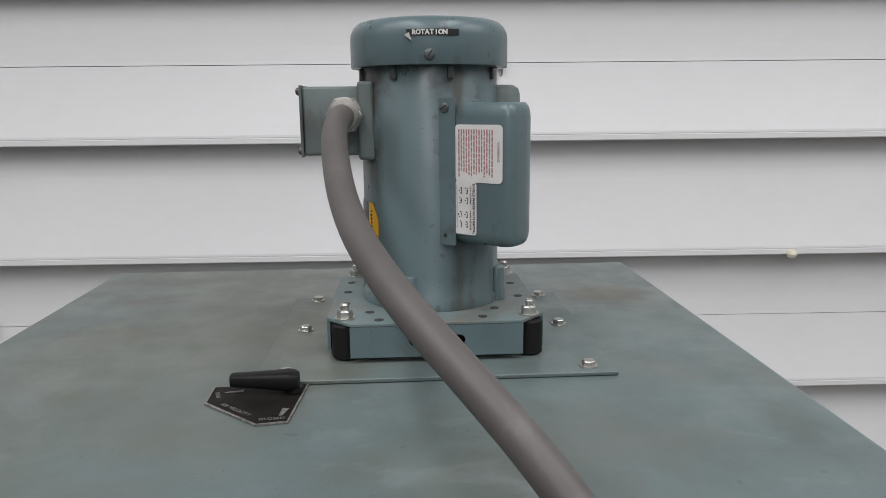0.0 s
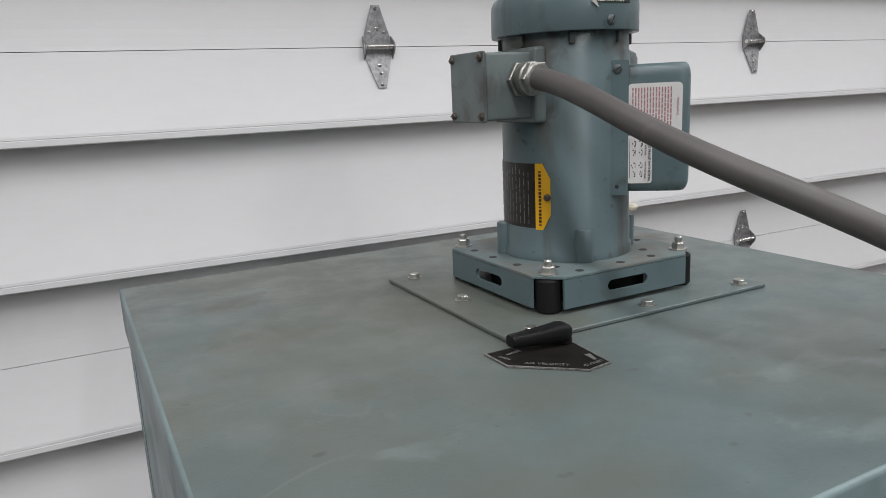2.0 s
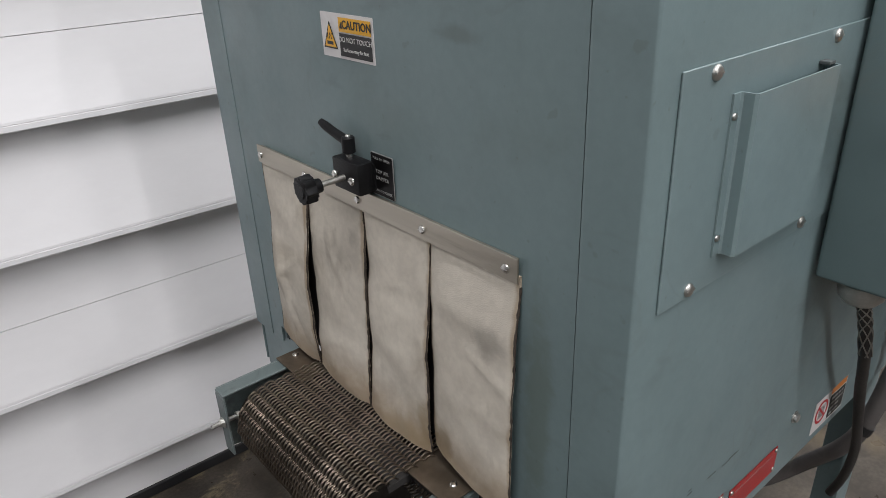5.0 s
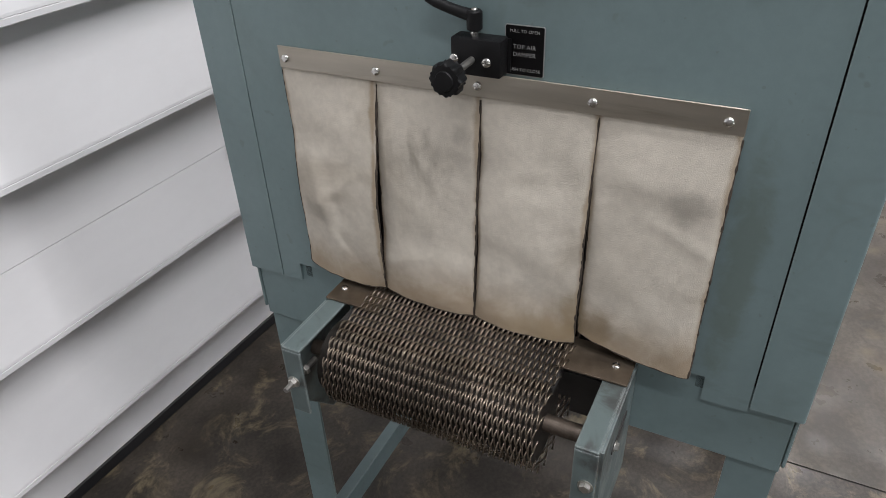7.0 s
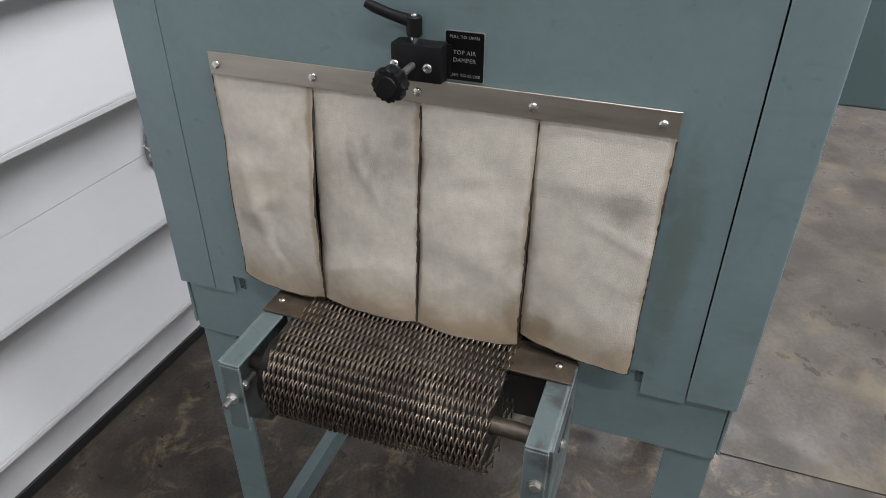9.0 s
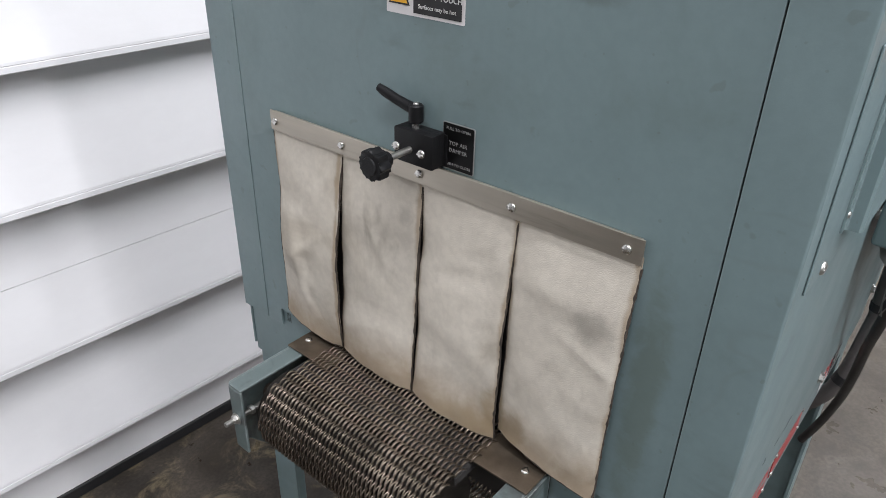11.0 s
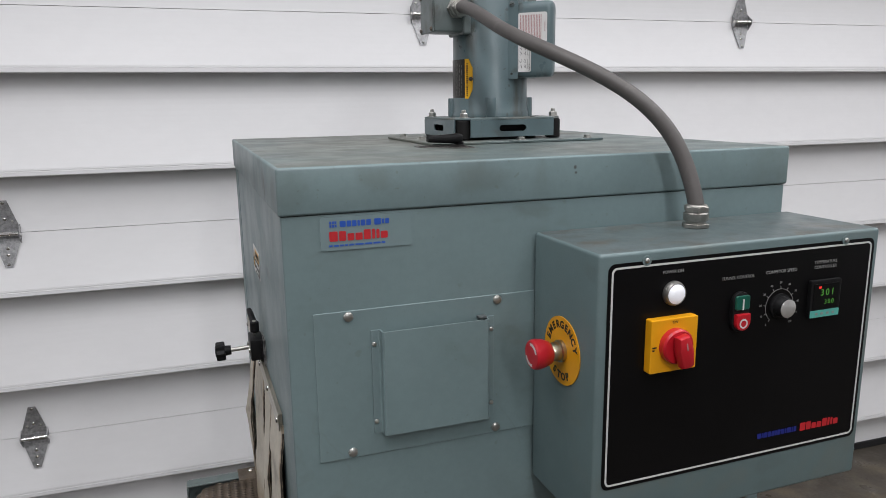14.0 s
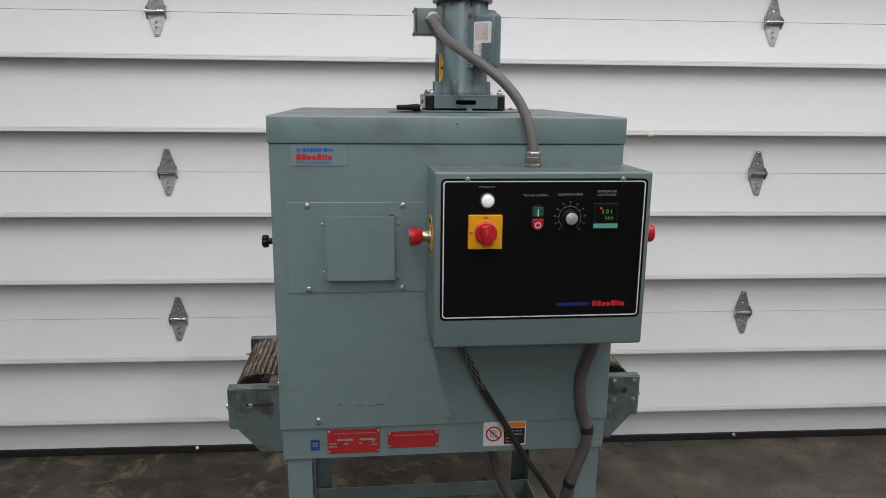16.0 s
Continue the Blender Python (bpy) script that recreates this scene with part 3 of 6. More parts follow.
def letters(name, text, size, at, material, parent, label="", align="CENTER", spacing=1.0, bold=0.0):
    cu = bpy.data.curves.new(name, "FONT")
    cu.body, cu.size, cu.align_x, cu.align_y, cu.extrude, cu.space_character = text, size, align, "CENTER", 0.00015, spacing
    cu.resolution_u, cu.offset = 3, bold
    tmp = bpy.data.objects.new(name, cu)
    scene.collection.objects.link(tmp)
    bpy.context.view_layer.update()
    me = bpy.data.meshes.new_from_object(tmp.evaluated_get(bpy.context.evaluated_depsgraph_get()))
    bpy.data.objects.remove(tmp)
    bpy.data.curves.remove(cu)
    me.materials.clear()
    me.materials.append(M[material])
    return part(name, me, None, parent, label, at)


def plate(w, h, t=0.0006, r=0.0, bm=None, cx=0.0, cy=0.0, z0=0.0):
    """A thin plate in its own xy plane, facing +z."""
    pts = rounded(cx - w / 2, cx + w / 2, cy - h / 2, cy + h / 2, r, 4) if r else [(cx - w / 2, cy - h / 2), (cx + w / 2, cy - h / 2), (cx + w / 2, cy + h / 2), (cx - w / 2, cy + h / 2)]
    return prism(pts, "z", z0, z0 + t, bm)


def bars(rows, w, line, bm=None, seed=1, z0=0.0, cx=0.0, cy=0.0, pitch=None, ragged=0.25, words=True):
    """Unreadable lines of print: rows of short bars, centred at cx, cy."""
    rnd = random.Random(seed)
    bm = bm or bmesh.new()
    pitch = pitch or line * 2
    for i in range(rows):
        y = cy + (rows - 1) / 2 * pitch - i * pitch
        x, end = cx - w / 2, cx + w / 2 - rnd.random() * ragged * w
        while x < end - line:
            ln = min(end - x, (rnd.uniform(1.5, 5) * line) if words else w)
            plate(ln, line, 0.0002, bm=bm, cx=x + ln / 2, cy=y, z0=z0)
            x += ln + line * 0.7
    return bm


FRONT = lambda x, y, z: pose(x, y, z, 90, 0, 0)
LEFT = lambda x, y, z: pose(x, y, z, 90, 0, -90)
SIDE_R = lambda x, y, z: pose(x, y, z, 90, 0, 90)


def screw_mesh(r=0.005, h=0.0028, material="chrome", slot=True):
    """A pan-head screw, head towards +z."""
    bm = lathe([(r, 0), (r, h * 0.35), (r * 0.82, h * 0.8), (r * 0.45, h), (0, h)], 16)
    if slot:
        box(-r * 0.9, r * 0.9, -r * 0.12, r * 0.12, h * 0.6, h * 1.03, bm=bm)
    me = bpy.data.meshes.new("screw")
    bmesh.ops.recalc_face_normals(bm, faces=bm.faces)
    bm.to_mesh(me)
    bm.free()
    me.materials.append(M[material])
    for p in me.polygons:
        p.use_smooth = True
    me.set_sharp_from_angle(angle=radians(40))
    return me


def hex_mesh(r=0.007, h=0.005, material="zinc", washer=0.0, stud=0.0):
    """A hexagon head or nut towards +z, on its washer."""
    bm = bmesh.new()
    z = 0.0
    if washer:
        lathe([(washer, 0), (washer, 0.0012), (0, 0.0012)], 20, bm=bm)
        z = 0.0012
    lathe([(r, z), (r, z + h * 0.8), (r * 0.86, z + h), (0, z + h)], 6, bm=bm)
    if stud:
        lathe([(r * 0.55, z + h), (r * 0.55, z + h + stud * 0.8), (r * 0.4, z + h + stud), (0, z + h + stud)], 12, bm=bm)
    me = bpy.data.meshes.new("bolt")
    bmesh.ops.recalc_face_normals(bm, faces=bm.faces)
    bm.to_mesh(me)
    bm.free()
    me.materials.append(M[material])
    return me


SCREW = screw_mesh()
SCREW_L = screw_mesh(0.0064, 0.0034, "zinc")
SCREW_S = screw_mesh(0.0032, 0.002, "zinc")
SCREW_DARK = screw_mesh(0.0038, 0.0035, "greasy_steel")
BOLT = hex_mesh(0.0065, 0.0045, washer=0.0085)
NUT = hex_mesh(0.0075, 0.0075, washer=0.010, stud=0.006)
BOLT_S = hex_mesh(0.005, 0.0035, washer=0.0065)


# ---- the setting ----
def build_room():
    floor = thing("floor", (0.7, 0, 0), "stained grey-brown polished concrete floor in two slabs", "floor", kind="structure")
    part("slab", box(-6, 0.697, -10, 1.80, -0.12, 0), "floor", floor, "dark brown stained slab")
    part("slab", box(0.7025, 6.5, -10, 1.80, -0.12, 0), "floor_pale", floor, "paler grey slab with floor glare partly in its colour")
    part("control_joint", box(0.697, 0.7025, -10, 1.80, -0.12, -0.003), "joint", floor, "dark saw-cut joint")
    # ceiling and outer walls are unseen, added with greys that limit bounce
    ceiling = part("ceiling", box(-6, 6.5, -10, 1.80, CEIL, CEIL + 0.1), "ceiling")
    tagged(ceiling, "unseen workshop ceiling, added in dark grey to limit bounce", "ceiling", kind="structure")
    # east wall is out of view, added white to give the floor glare
    for nm, b in (("wall_west", (-6.15, -6, -10, 1.85, 0, CEIL)), ("wall_east_reflector", (6.5, 6.65, -10, 1.85, 0, CEIL)), ("wall_south", (-6, 6.5, -10.15, -10, 0, CEIL)),
                  ("wall_north_left", (-5.98, -1.86, 1.40, 1.6, 0, CEIL)), ("wall_north_right", (3.24, 6.5, 1.40, 1.6, 0, CEIL)), ("wall_north_top", (-1.86, 3.24, 1.40, 1.6, 3.08, CEIL))):
        w = tagged(part(nm, box(*b), "wall_white" if nm == "wall_east_reflector" else "wall"), "plain painted workshop wall, added where out of view", "wall", kind="structure")
        if "north" in nm:
            askew(w)


JOINTS = [0.006, 0.616, 1.226, 1.836, 2.446, 3.056]
# the door and its wall stand slightly askew to the tunnel
ASKEW = pose(0.62, 1.32, 0, 0, 0, -1.80) @ pose(-0.62, -1.32, 0)


def askew(ob):
    ob.matrix_basis = ASKEW @ ob.matrix_basis
    return ob


DOOR_L, DOOR_R = -1.705, 3.045
DEEP, PROUD = 1.3560, 1.3113


def course(z0, z1):
    """The front of one course from the lip at z0 up to the next lip at z1: a proud lip, a hollow flare and then flat: (y, z)."""
    pts = [(DEEP, z0 - 0.0006), (PROUD + 0.0030, z0 - 0.0004), (PROUD + 0.0008, z0), (PROUD, z0 + 0.0015), (PROUD + 0.0006, z0 + 0.0120), (PROUD + 0.0022, z0 + 0.0128), (PROUD + 0.0024, z0 + 0.0138), (PROUD + 0.0012, z0 + 0.0146)]
    for k in range(14):
        f = k / 13
        pts.append((PROUD + 0.0020 + (DEEP - PROUD - 0.0020) * (1 - (1 - f) ** 1.7), z0 + 0.020 + 0.215 * f))
    return pts + [(DEEP, z1 - 0.004)]


def build_door():
    door = thing("door_1", (0.66, 1.36, 0), "white ribbed sectional overhead garage door, closed", "garage door", kind="structure")
    ribs = []
    for j in JOINTS[:-1]:
        ribs += [j + 0.1587, j + 0.4336]
    front = [(DEEP, 0.02)]
    edges = ribs + [JOINTS[-1] + 0.1587]
    for a, b in zip(edges, edges[1:]):
        front += [p for p in course(a, b)]
    for i, (za, zb) in enumerate(zip(JOINTS, JOINTS[1:])):
        lo, hi = (0.032 if i == 0 else za + 0.0007), zb - 0.0007
        pts = [p for p in front if lo + 1e-4 < p[1] < hi - 1e-4]

        def y_at(z):
            for p, q in zip(front, front[1:]):
                if p[1] <= z <= q[1] and q[1] > p[1]:
                    return p[0] + (q[0] - p[0]) * (z - p[1]) / (q[1] - p[1])
            return DEEP

        pts = [(y_at(lo), lo)] + pts + [(y_at(hi), hi)]
        bm = prism(pts + [(1.392, hi), (1.392, lo)], "x", DOOR_L, DOOR_R)
        part("section", bm, "white", door)
    for z in ribs:
        for xa, xb in ((DOOR_R + 0.0005, DOOR_R + 0.049), (DOOR_L - 0.049, DOOR_L - 0.0005)):
            part("rib_end", box(xa, xb, PROUD + 0.0005, PROUD + 0.013, z + 0.0005, z + 0.0135, 0.001, 1), "white", door)
    for xa, xb in ((DOOR_R - 0.098, DOOR_R + 0.0015), (DOOR_L - 0.0015, DOOR_L + 0.098)):
        part("end_stile", box(xa, xb, PROUD + 0.0035, PROUD + 0.0070, 0.04, 3.05), "stile", door, "grey steel end stile")
    part("bottom_seal", box(DOOR_L, DOOR_R, 1.350, 1.380, 0.0, 0.034, 0.004), "seal", door, "black rubber bottom seal")
    # one hinge, then its copies
    leaf = bmesh.new()
    prism([(-0.010, 0.098), (0.010, 0.098), (0.035, 0.018), (0.035, 0.010), (-0.035, 0.010), (-0.035, 0.018)], "y", -0.003, 0, leaf)
    prism([(-0.010, -0.098), (0.010, -0.098), (0.035, -0.020), (0.035, -0.012), (-0.035, -0.012), (-0.035, -0.020)], "y", -0.003, 0, leaf)
    for sx in (-1, 1):
        prism([(-0.002, -0.030), (-0.024, -0.008), (-0.024, 0.008), (-0.002, 0.026)], "x", sx * 0.036 - 0.0015, sx * 0.036 + 0.0015, leaf)
    prism([(-0.036, -0.012), (0.036, -0.012), (0.036, 0.010), (-0.036, 0.010)], "y", -0.0045, -0.0005, leaf)
    # the lower leaf follows the flare of the section
    for v in leaf.verts:
        if v.co.z < -0.011:
            v.co.y += (v.co.z + 0.011) * 0.22
    bmesh.ops.scale(leaf, verts=leaf.verts, vec=(0.96, 1, 0.94))
    leaf_me = bpy.data.meshes.new("hinge")
    bmesh.ops.recalc_face_normals(leaf, faces=leaf.faces)
    leaf.to_mesh(leaf_me)
    leaf.free()
    leaf_me.materials.append(M["galv"])
    pin = rod((-0.037, -0.018, 0), (0.037, -0.018, 0), 0.0058, 12)
    pin_me = bpy.data.meshes.new("pin")
    pin.to_mesh(pin_me)
    pin.free()
    pin_me.materials.append(M["chrome"])
    for z in JOINTS[1:-1]:
        for x in (-0.588, 0.628, 1.838):
            at = pose(x, DEEP - 0.0060, z)
            h = part("hinge", leaf_me, None, door, "galvanised steel door hinge", at)
            part("pin", pin_me, None, h, "", at)
            for dx, dz in ((0, 0.086), (0, 0.040), (-0.018, 0.033), (0.018, 0.033), (0, -0.086), (0, -0.042), (0, -0.060)):
                part("screw", SCREW_S if dx else SCREW, None, h, "", at @ pose(dx, -0.003 + min(0, dz + 0.011) * 0.22, dz, 90 if dz > 0 else 102))
    w = part("wax_blob", lathe([(0, -0.012), (0.010, -0.008), (0.013, 0), (0.009, 0.008), (0, 0.011)], 10, pose(1.352, PROUD - 0.006, 1.388)), "wax", door, "small cream blob stuck on a rib", smooth=True)
    part("bottom_stud", rod((1.86, 1.352, 0.028), (1.86, 1.344, 0.020), 0.008, 10), "zinc", door)
    part("bottom_stud", rod((-0.55, 1.352, 0.028), (-0.55, 1.344, 0.020), 0.008, 10), "zinc", door)
    askew(door)
    # tracks and jambs
    for side, x in ((1, DOOR_R), (-1, DOOR_L)):
        tr = thing("door_track", (x + side * 0.07, 1.33, 0), "grey steel vertical roller track beside the garage door", "door track", kind="structure")
        x0, x1 = sorted((x + side * 0.060, x + side * 0.155))
        part("channel", box(x0, x1, 1.3700, 1.3760, 0.02, 3.1), "track", tr)
        x0, x1 = sorted((x + side * 0.153, x + side * 0.158))
        part("channel_lip", box(x0, x1, 1.340, 1.3695, 0.02, 3.1), "track", tr)
        x0, x1 = sorted((x + side * 0.159, x + side * 0.222))
        part("angle", box(x0, x1, 1.380, 1.386, 0.02, 3.1), "galv", tr, "paler steel angle")
        for z in JOINTS[1:-1]:
            x0, x1 = sorted((x - side * 0.060, x - side * 0.004))
            br = part("roller_bracket", box(x0, x1, 1.286, 1.3143, z - 0.050, z + 0.050, 0.004), "track", tr, "dark steel roller bracket")
            part("pin", rod((x - side * 0.075, 1.296, z), (x + side * 0.075, 1.296, z), 0.0065, 12), "galv", br)
            part("roller", rod((x + side * 0.076, 1.300, z), (x + side * 0.104, 1.300, z), 0.020, 18, bev=0.003), "track", tr)
            for dz in (-0.16, 0.19):
                part("bolt", BOLT, None, tr, "", FRONT(x + side * 0.105, 1.3698, z + dz))
        askew(tr)
    jr = part("trim", box(3.270, 3.400, 1.36, 1.399, 0, 3.2), "white")
    tagged(askew(jr), "white painted door jamb board", "trim", kind="structure")
    for k in range(2):
        b = part("plywood_sheet", box(-0.6, 0.6, 0, 0.018, 0, 1.50, 0.002), "wood", None, "", pose(4.05 + 0.05 * k, 1.24 - 0.05 * k, 0, -4.2, 0, 0))
        tagged(askew(b), "tan plywood sheet leaning on the wall", "wood sheet", "leaning sheets")


# ---- the tunnel body ----
W, D = 0.772, 0.757


def build_tunnel():
    t = thing("shrink_tunnel", (W / 2, D / 2, 0), "grey-green painted steel heat shrink tunnel on four angle legs, worn", "shrink tunnel")
    bm = box(-0.003, W + 0.003, -0.003, D + 0.003, 1.4375, 1.496, 0.0035, 3)
    bm.normal_update()
    for f in bm.faces:
        f.material_index = 1 if f.normal.z > 0.97 else 0
    part("lid", bm, ("lid_side", "lid"), t, "top cover, its dusty stained top darkened against the light", smooth=True, flat=0.01)
    # front panel, folded round both front corners
    r, n = 0.0028, 4
    outer = [(0, 0.0568)] + [(r - r * math.cos(radians(90 * k / n)), r - r * math.sin(radians(90 * k / n))) for k in range(n + 1)]
    outer = outer + [(W - x, y) for x, y in outer[::-1]]
    inner = [(W - 0.003, 0.0568), (W - 0.003, 0.003), (0.003, 0.003), (0.003, 0.0568)]
    part("front_panel", prism(outer + inner, "z", 0.785, 1.4365), "paint", t, smooth=True, flat=0.02)
    for xa, xb, zc, hh in ((0.133, 0.143, 0.8405, 0.0022), (0.134, 0.141, 0.8455, 0.0014), (0.174, 0.191, 0.8385, 0.0018), (0.205, 0.222, 0.8370, 0.0013), (0.220, 0.240, 0.8390, 0.0020)):
        part("scuff", plate(xb - xa, hh, 0.00015, hh * 0.45), "rubbed", t, "dark rubbed scuff mark", FRONT((xa + xb) / 2, -0.0002, zc))
    for sx in (0, 1):
        xs = (0.001, 0.004) if sx == 0 else (W - 0.004, W - 0.001)
        pts = [(0.0586, 0.778), (0.109, 0.778), (0.109, 0.812), (0.150, 0.812), (0.150, 1.095), (0.620, 1.095), (0.620, 0.812), (0.666, 0.812), (0.666, 0.783), (0.6985, 0.783), (0.6985, 1.4365), (0.0586, 1.4365)]
        part("side_panel", prism(pts, "x", *xs), "paint", t)
        ys = (0.6996, D)
        part("corner_panel", box(xs[0] - 0.001 if sx == 0 else xs[0], xs[1] if sx == 0 else xs[1] + 0.001, *ys, 0.783, 1.4365), "paint", t)
        # dark tongue behind the panel seams
        part("frame_post", box(0.018 if sx == 0 else W - 0.04, 0.04 if sx == 0 else W - 0.018, 0.045, 0.10, 0.80, 1.434), "liner", t)
        part("frame_post", box(0.018 if sx == 0 else W - 0.04, 0.04 if sx == 0 else W - 0.018, 0.67, 0.73, 0.80, 1.434), "liner", t)
    part("back_panel", box(0.0045, W - 0.0045, D - 0.003, D, 0.785, 1.4365), "paint", t)
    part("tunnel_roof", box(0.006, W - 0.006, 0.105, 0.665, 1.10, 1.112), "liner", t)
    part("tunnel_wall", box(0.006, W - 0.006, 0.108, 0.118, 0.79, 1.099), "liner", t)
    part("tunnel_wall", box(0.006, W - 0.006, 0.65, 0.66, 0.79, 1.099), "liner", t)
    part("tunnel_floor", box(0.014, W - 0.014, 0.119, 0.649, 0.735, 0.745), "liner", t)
    # added dark sheets in place of the shade below both mouths
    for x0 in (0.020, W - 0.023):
        part("mouth_shade_sheet", box(x0, x0 + 0.003, 0.188, 0.582, 0.672, 0.7345), "liner", t, "added dark sheet, stands for the shade below the mouth")
    # base frame
    part("base_rail", box(0.004, W - 0.004, 0.004, 0.008, 0.706, 0.7845, 0.0015), "paint", t)
    part("base_rail", box(0.004, W - 0.004, D - 0.008, D - 0.004, 0.706, 0.7825, 0.0015), "paint", t)
    for x0 in (0.006, W - 0.010):
        part("base_rail", box(x0, x0 + 0.004, 0.0085, 0.188, 0.694, 0.812, 0.0015), "paint", t)
        part("base_rail", box(x0, x0 + 0.004, 0.582, D - 0.0085, 0.694, 0.812, 0.0015), "paint", t)
    for x, sx in ((0.012, 1), (W - 0.012, -1)):
        for y, sy in ((0.010, 1), (D - 0.010, -1)):
            pts = [(x, y), (x + sx * 0.056, y), (x + sx * 0.056, y + sy * 0.005), (x + sx * 0.005, y + sy * 0.005), (x + sx * 0.005, y + sy * 0.056), (x, y + sy * 0.056)]
            leg = part("leg", prism(pts, "z", 0.0, 0.772), "paint", t)
            part("bolt", BOLT_S, None, leg, "", pose(x + sx * 0.006, y + sy * 0.03, 0.655, 0, 90 * sx, 0))
    part("cross_bar", box(0.018, W - 0.018, D - 0.066, D - 0.062, 0.165, 0.215, 0.001), "paint", t)
    part("cross_bar", box(0.018, W - 0.018, D - 0.062, D - 0.018, 0.165, 0.169, 0.001), "paint", t)
    for x0 in (0.018, W - 0.022):
        part("side_bar", box(x0, x0 + 0.004, 0.016, D - 0.016, 0.165, 0.215, 0.001), "paint", t)
    for x in (0.087, 0.390, 0.693):
        part("bolt", BOLT, None, t, "", FRONT(x, -0.0002, 0.805))
    # access plate with its hood
    ap = part("access_plate", box(0.032, 0.352, -0.0022, -0.0004, 1.111, 1.3125, 0.0006, 1), "paint", t)
    for x, z in ((0.0765, 1.3050), (0.2825, 1.3050), (0.0755, 1.1190), (0.2805, 1.1190)):
        part("screw", SCREW_L, None, ap, "", FRONT(x, -0.0022, z))
    hood = bmesh.new()
    hp = [(0.105, -0.0024), (0.105, -0.0042), (0.1145, -0.0042), (0.1165, -0.0060), (0.1165, -0.0150), (0.1190, -0.0175), (0.2630, -0.0175), (0.2655, -0.0150), (0.2655, -0.0060), (0.2675, -0.0042), (0.277, -0.0042), (0.277, -0.0024),
          (0.2655, -0.0024), (0.2637, -0.0045), (0.2637, -0.0145), (0.2620, -0.0158), (0.1200, -0.0158), (0.1183, -0.0145), (0.1183, -0.0045), (0.1165, -0.0024)]
    prism(hp, "z", 1.141, 1.2835, hood)
    hd = part("vent_hood", hood, "paint", t, "folded sheet steel vent hood")
    # low dark block stands for the shaded notch at the hood's top
    part("hood_notch_block", box(0.252, 0.2635, -0.0125, -0.0024, 1.2836, 1.2868, 0.0008), "rubbed", hd)
    part("hood_floor", box(0.1195, 0.2625, -0.0150, -0.0024, 1.147, 1.1485), "paint", hd)
    for x in (0.1085, 0.2730):
        for z in (1.158, 1.265):
            part("rivet", SCREW_S, None, hd, "", FRONT(x, -0.0042, z))
    return t


def build_badges():
    b = part("maker_badge", plate(0.117, 0.042, 0.0012, 0.003), "acrylic", None, "", FRONT(0.1050, -0.0002, 1.4125))
    tagged(b, "clear badge with blue and red print on the front panel", "badge")
    at = FRONT(0.1050, -0.0016, 1.4125)
    bm = bmesh.new()
    for k in range(3):
        for j in range(2):
            plate(0.0024, 0.0034, 0.0003, bm=bm, cx=-0.0455 + k * 0.0032, cy=0.0098 + j * 0.0042)
    x = -0.034
    for wd in (0.0075, 0.0055, 0.0055, 0.0030, 0.0055, 0.0060):
        plate(wd, 0.0075, 0.0003, 0.0012, bm=bm, cx=x + wd / 2, cy=0.0118)
        x += wd + 0.0013
    for wd in (0.0085, 0.0030, 0.0048):
        plate(wd, 0.0080 if wd > 0.008 else 0.0062, 0.0003, 0.001, bm=bm, cx=x + 0.003 + wd / 2, cy=0.0120)
        x += wd + 0.0013
    part("blue_print", bm, "ink_blue", b, "blue print bars", at)
    bm = bmesh.new()
    x = -0.0475
    for wd, hh in ((0.0105, 0.0125), (0.0090, 0.0125), (0.0085, 0.0090), (0.0090, 0.0090), (0.0090, 0.0125), (0.0040, 0.0125), (0.0040, 0.0120), (0.0090, 0.0090)):
        plate(wd, hh, 0.0003, 0.0015, bm=bm, cx=x + wd / 2, cy=-0.0095 + hh / 2)
        x += wd + 0.0016
    part("red_print", bm, "ink_red", b, "red print bars", at)
    part("fine_print", bars(1, 0.072, 0.0022, cx=-0.012, cy=-0.0150, seed=4, ragged=0.05), "ink_blue", b, "", at)

    for nm, x0, x1, z0, z1, sd in (("rating_plate", 0.106, 0.228, 0.718, 0.778, 3), ("notice_plate", 0.246, 0.366, 0.726, 0.768, 5)):
        cx, cz = (x0 + x1) / 2, (z0 + z1) / 2
        p = part(nm, plate(x1 - x0, z1 - z0, 0.0008), "red_plate", None, "", FRONT(cx, 0.0036, cz))
        tagged(p, "red foil data plate with unreadable print on the base rail", "data plate", "red plates")
        at = FRONT(cx, 0.0027, cz)
        if nm == "rating_plate":
            bm = bmesh.new()
            plate(0.036, 0.005, 0.0003, bm=bm, cx=-0.020, cy=0.004)
            plate(0.036, 0.005, 0.0003, bm=bm, cx=0.032, cy=0.004)
            bars(2, 0.018, 0.003, bm, 7, cx=-0.048, cy=-0.009, pitch=0.0075, ragged=0.1)
            bars(2, 0.014, 0.003, bm, 9, cx=0.048, cy=-0.006, pitch=0.0075, ragged=0.1)
            plate(0.010, 0.004, 0.0003, bm=bm, cx=-0.018, cy=-0.006)
            plate(0.007, 0.004, 0.0003, bm=bm, cx=0.016, cy=-0.006)
            part("print", bm, "ink_dim", p, "", at)
        part("fine_print", bars(1, 0.10, 0.0024, cx=0.004, cy=(z1 - z0) / 2 - 0.010, seed=sd, ragged=0.1), "ink_pale_red", p, "", at)
        for sx in (-1, 1):
            for sz in (-1, 1):
                part("rivet", SCREW_S, None, p, "", FRONT(cx + sx * ((x1 - x0) / 2 - 0.004), 0.0028, cz + sz * ((z1 - z0) / 2 - 0.005)))
    p = part("inspection_sticker", plate(0.021, 0.027, 0.0004), "blue_label", None, "", FRONT(0.0775, 0.0038, 0.741))
    tagged(p, "small blue inspection sticker on the base rail", "sticker")
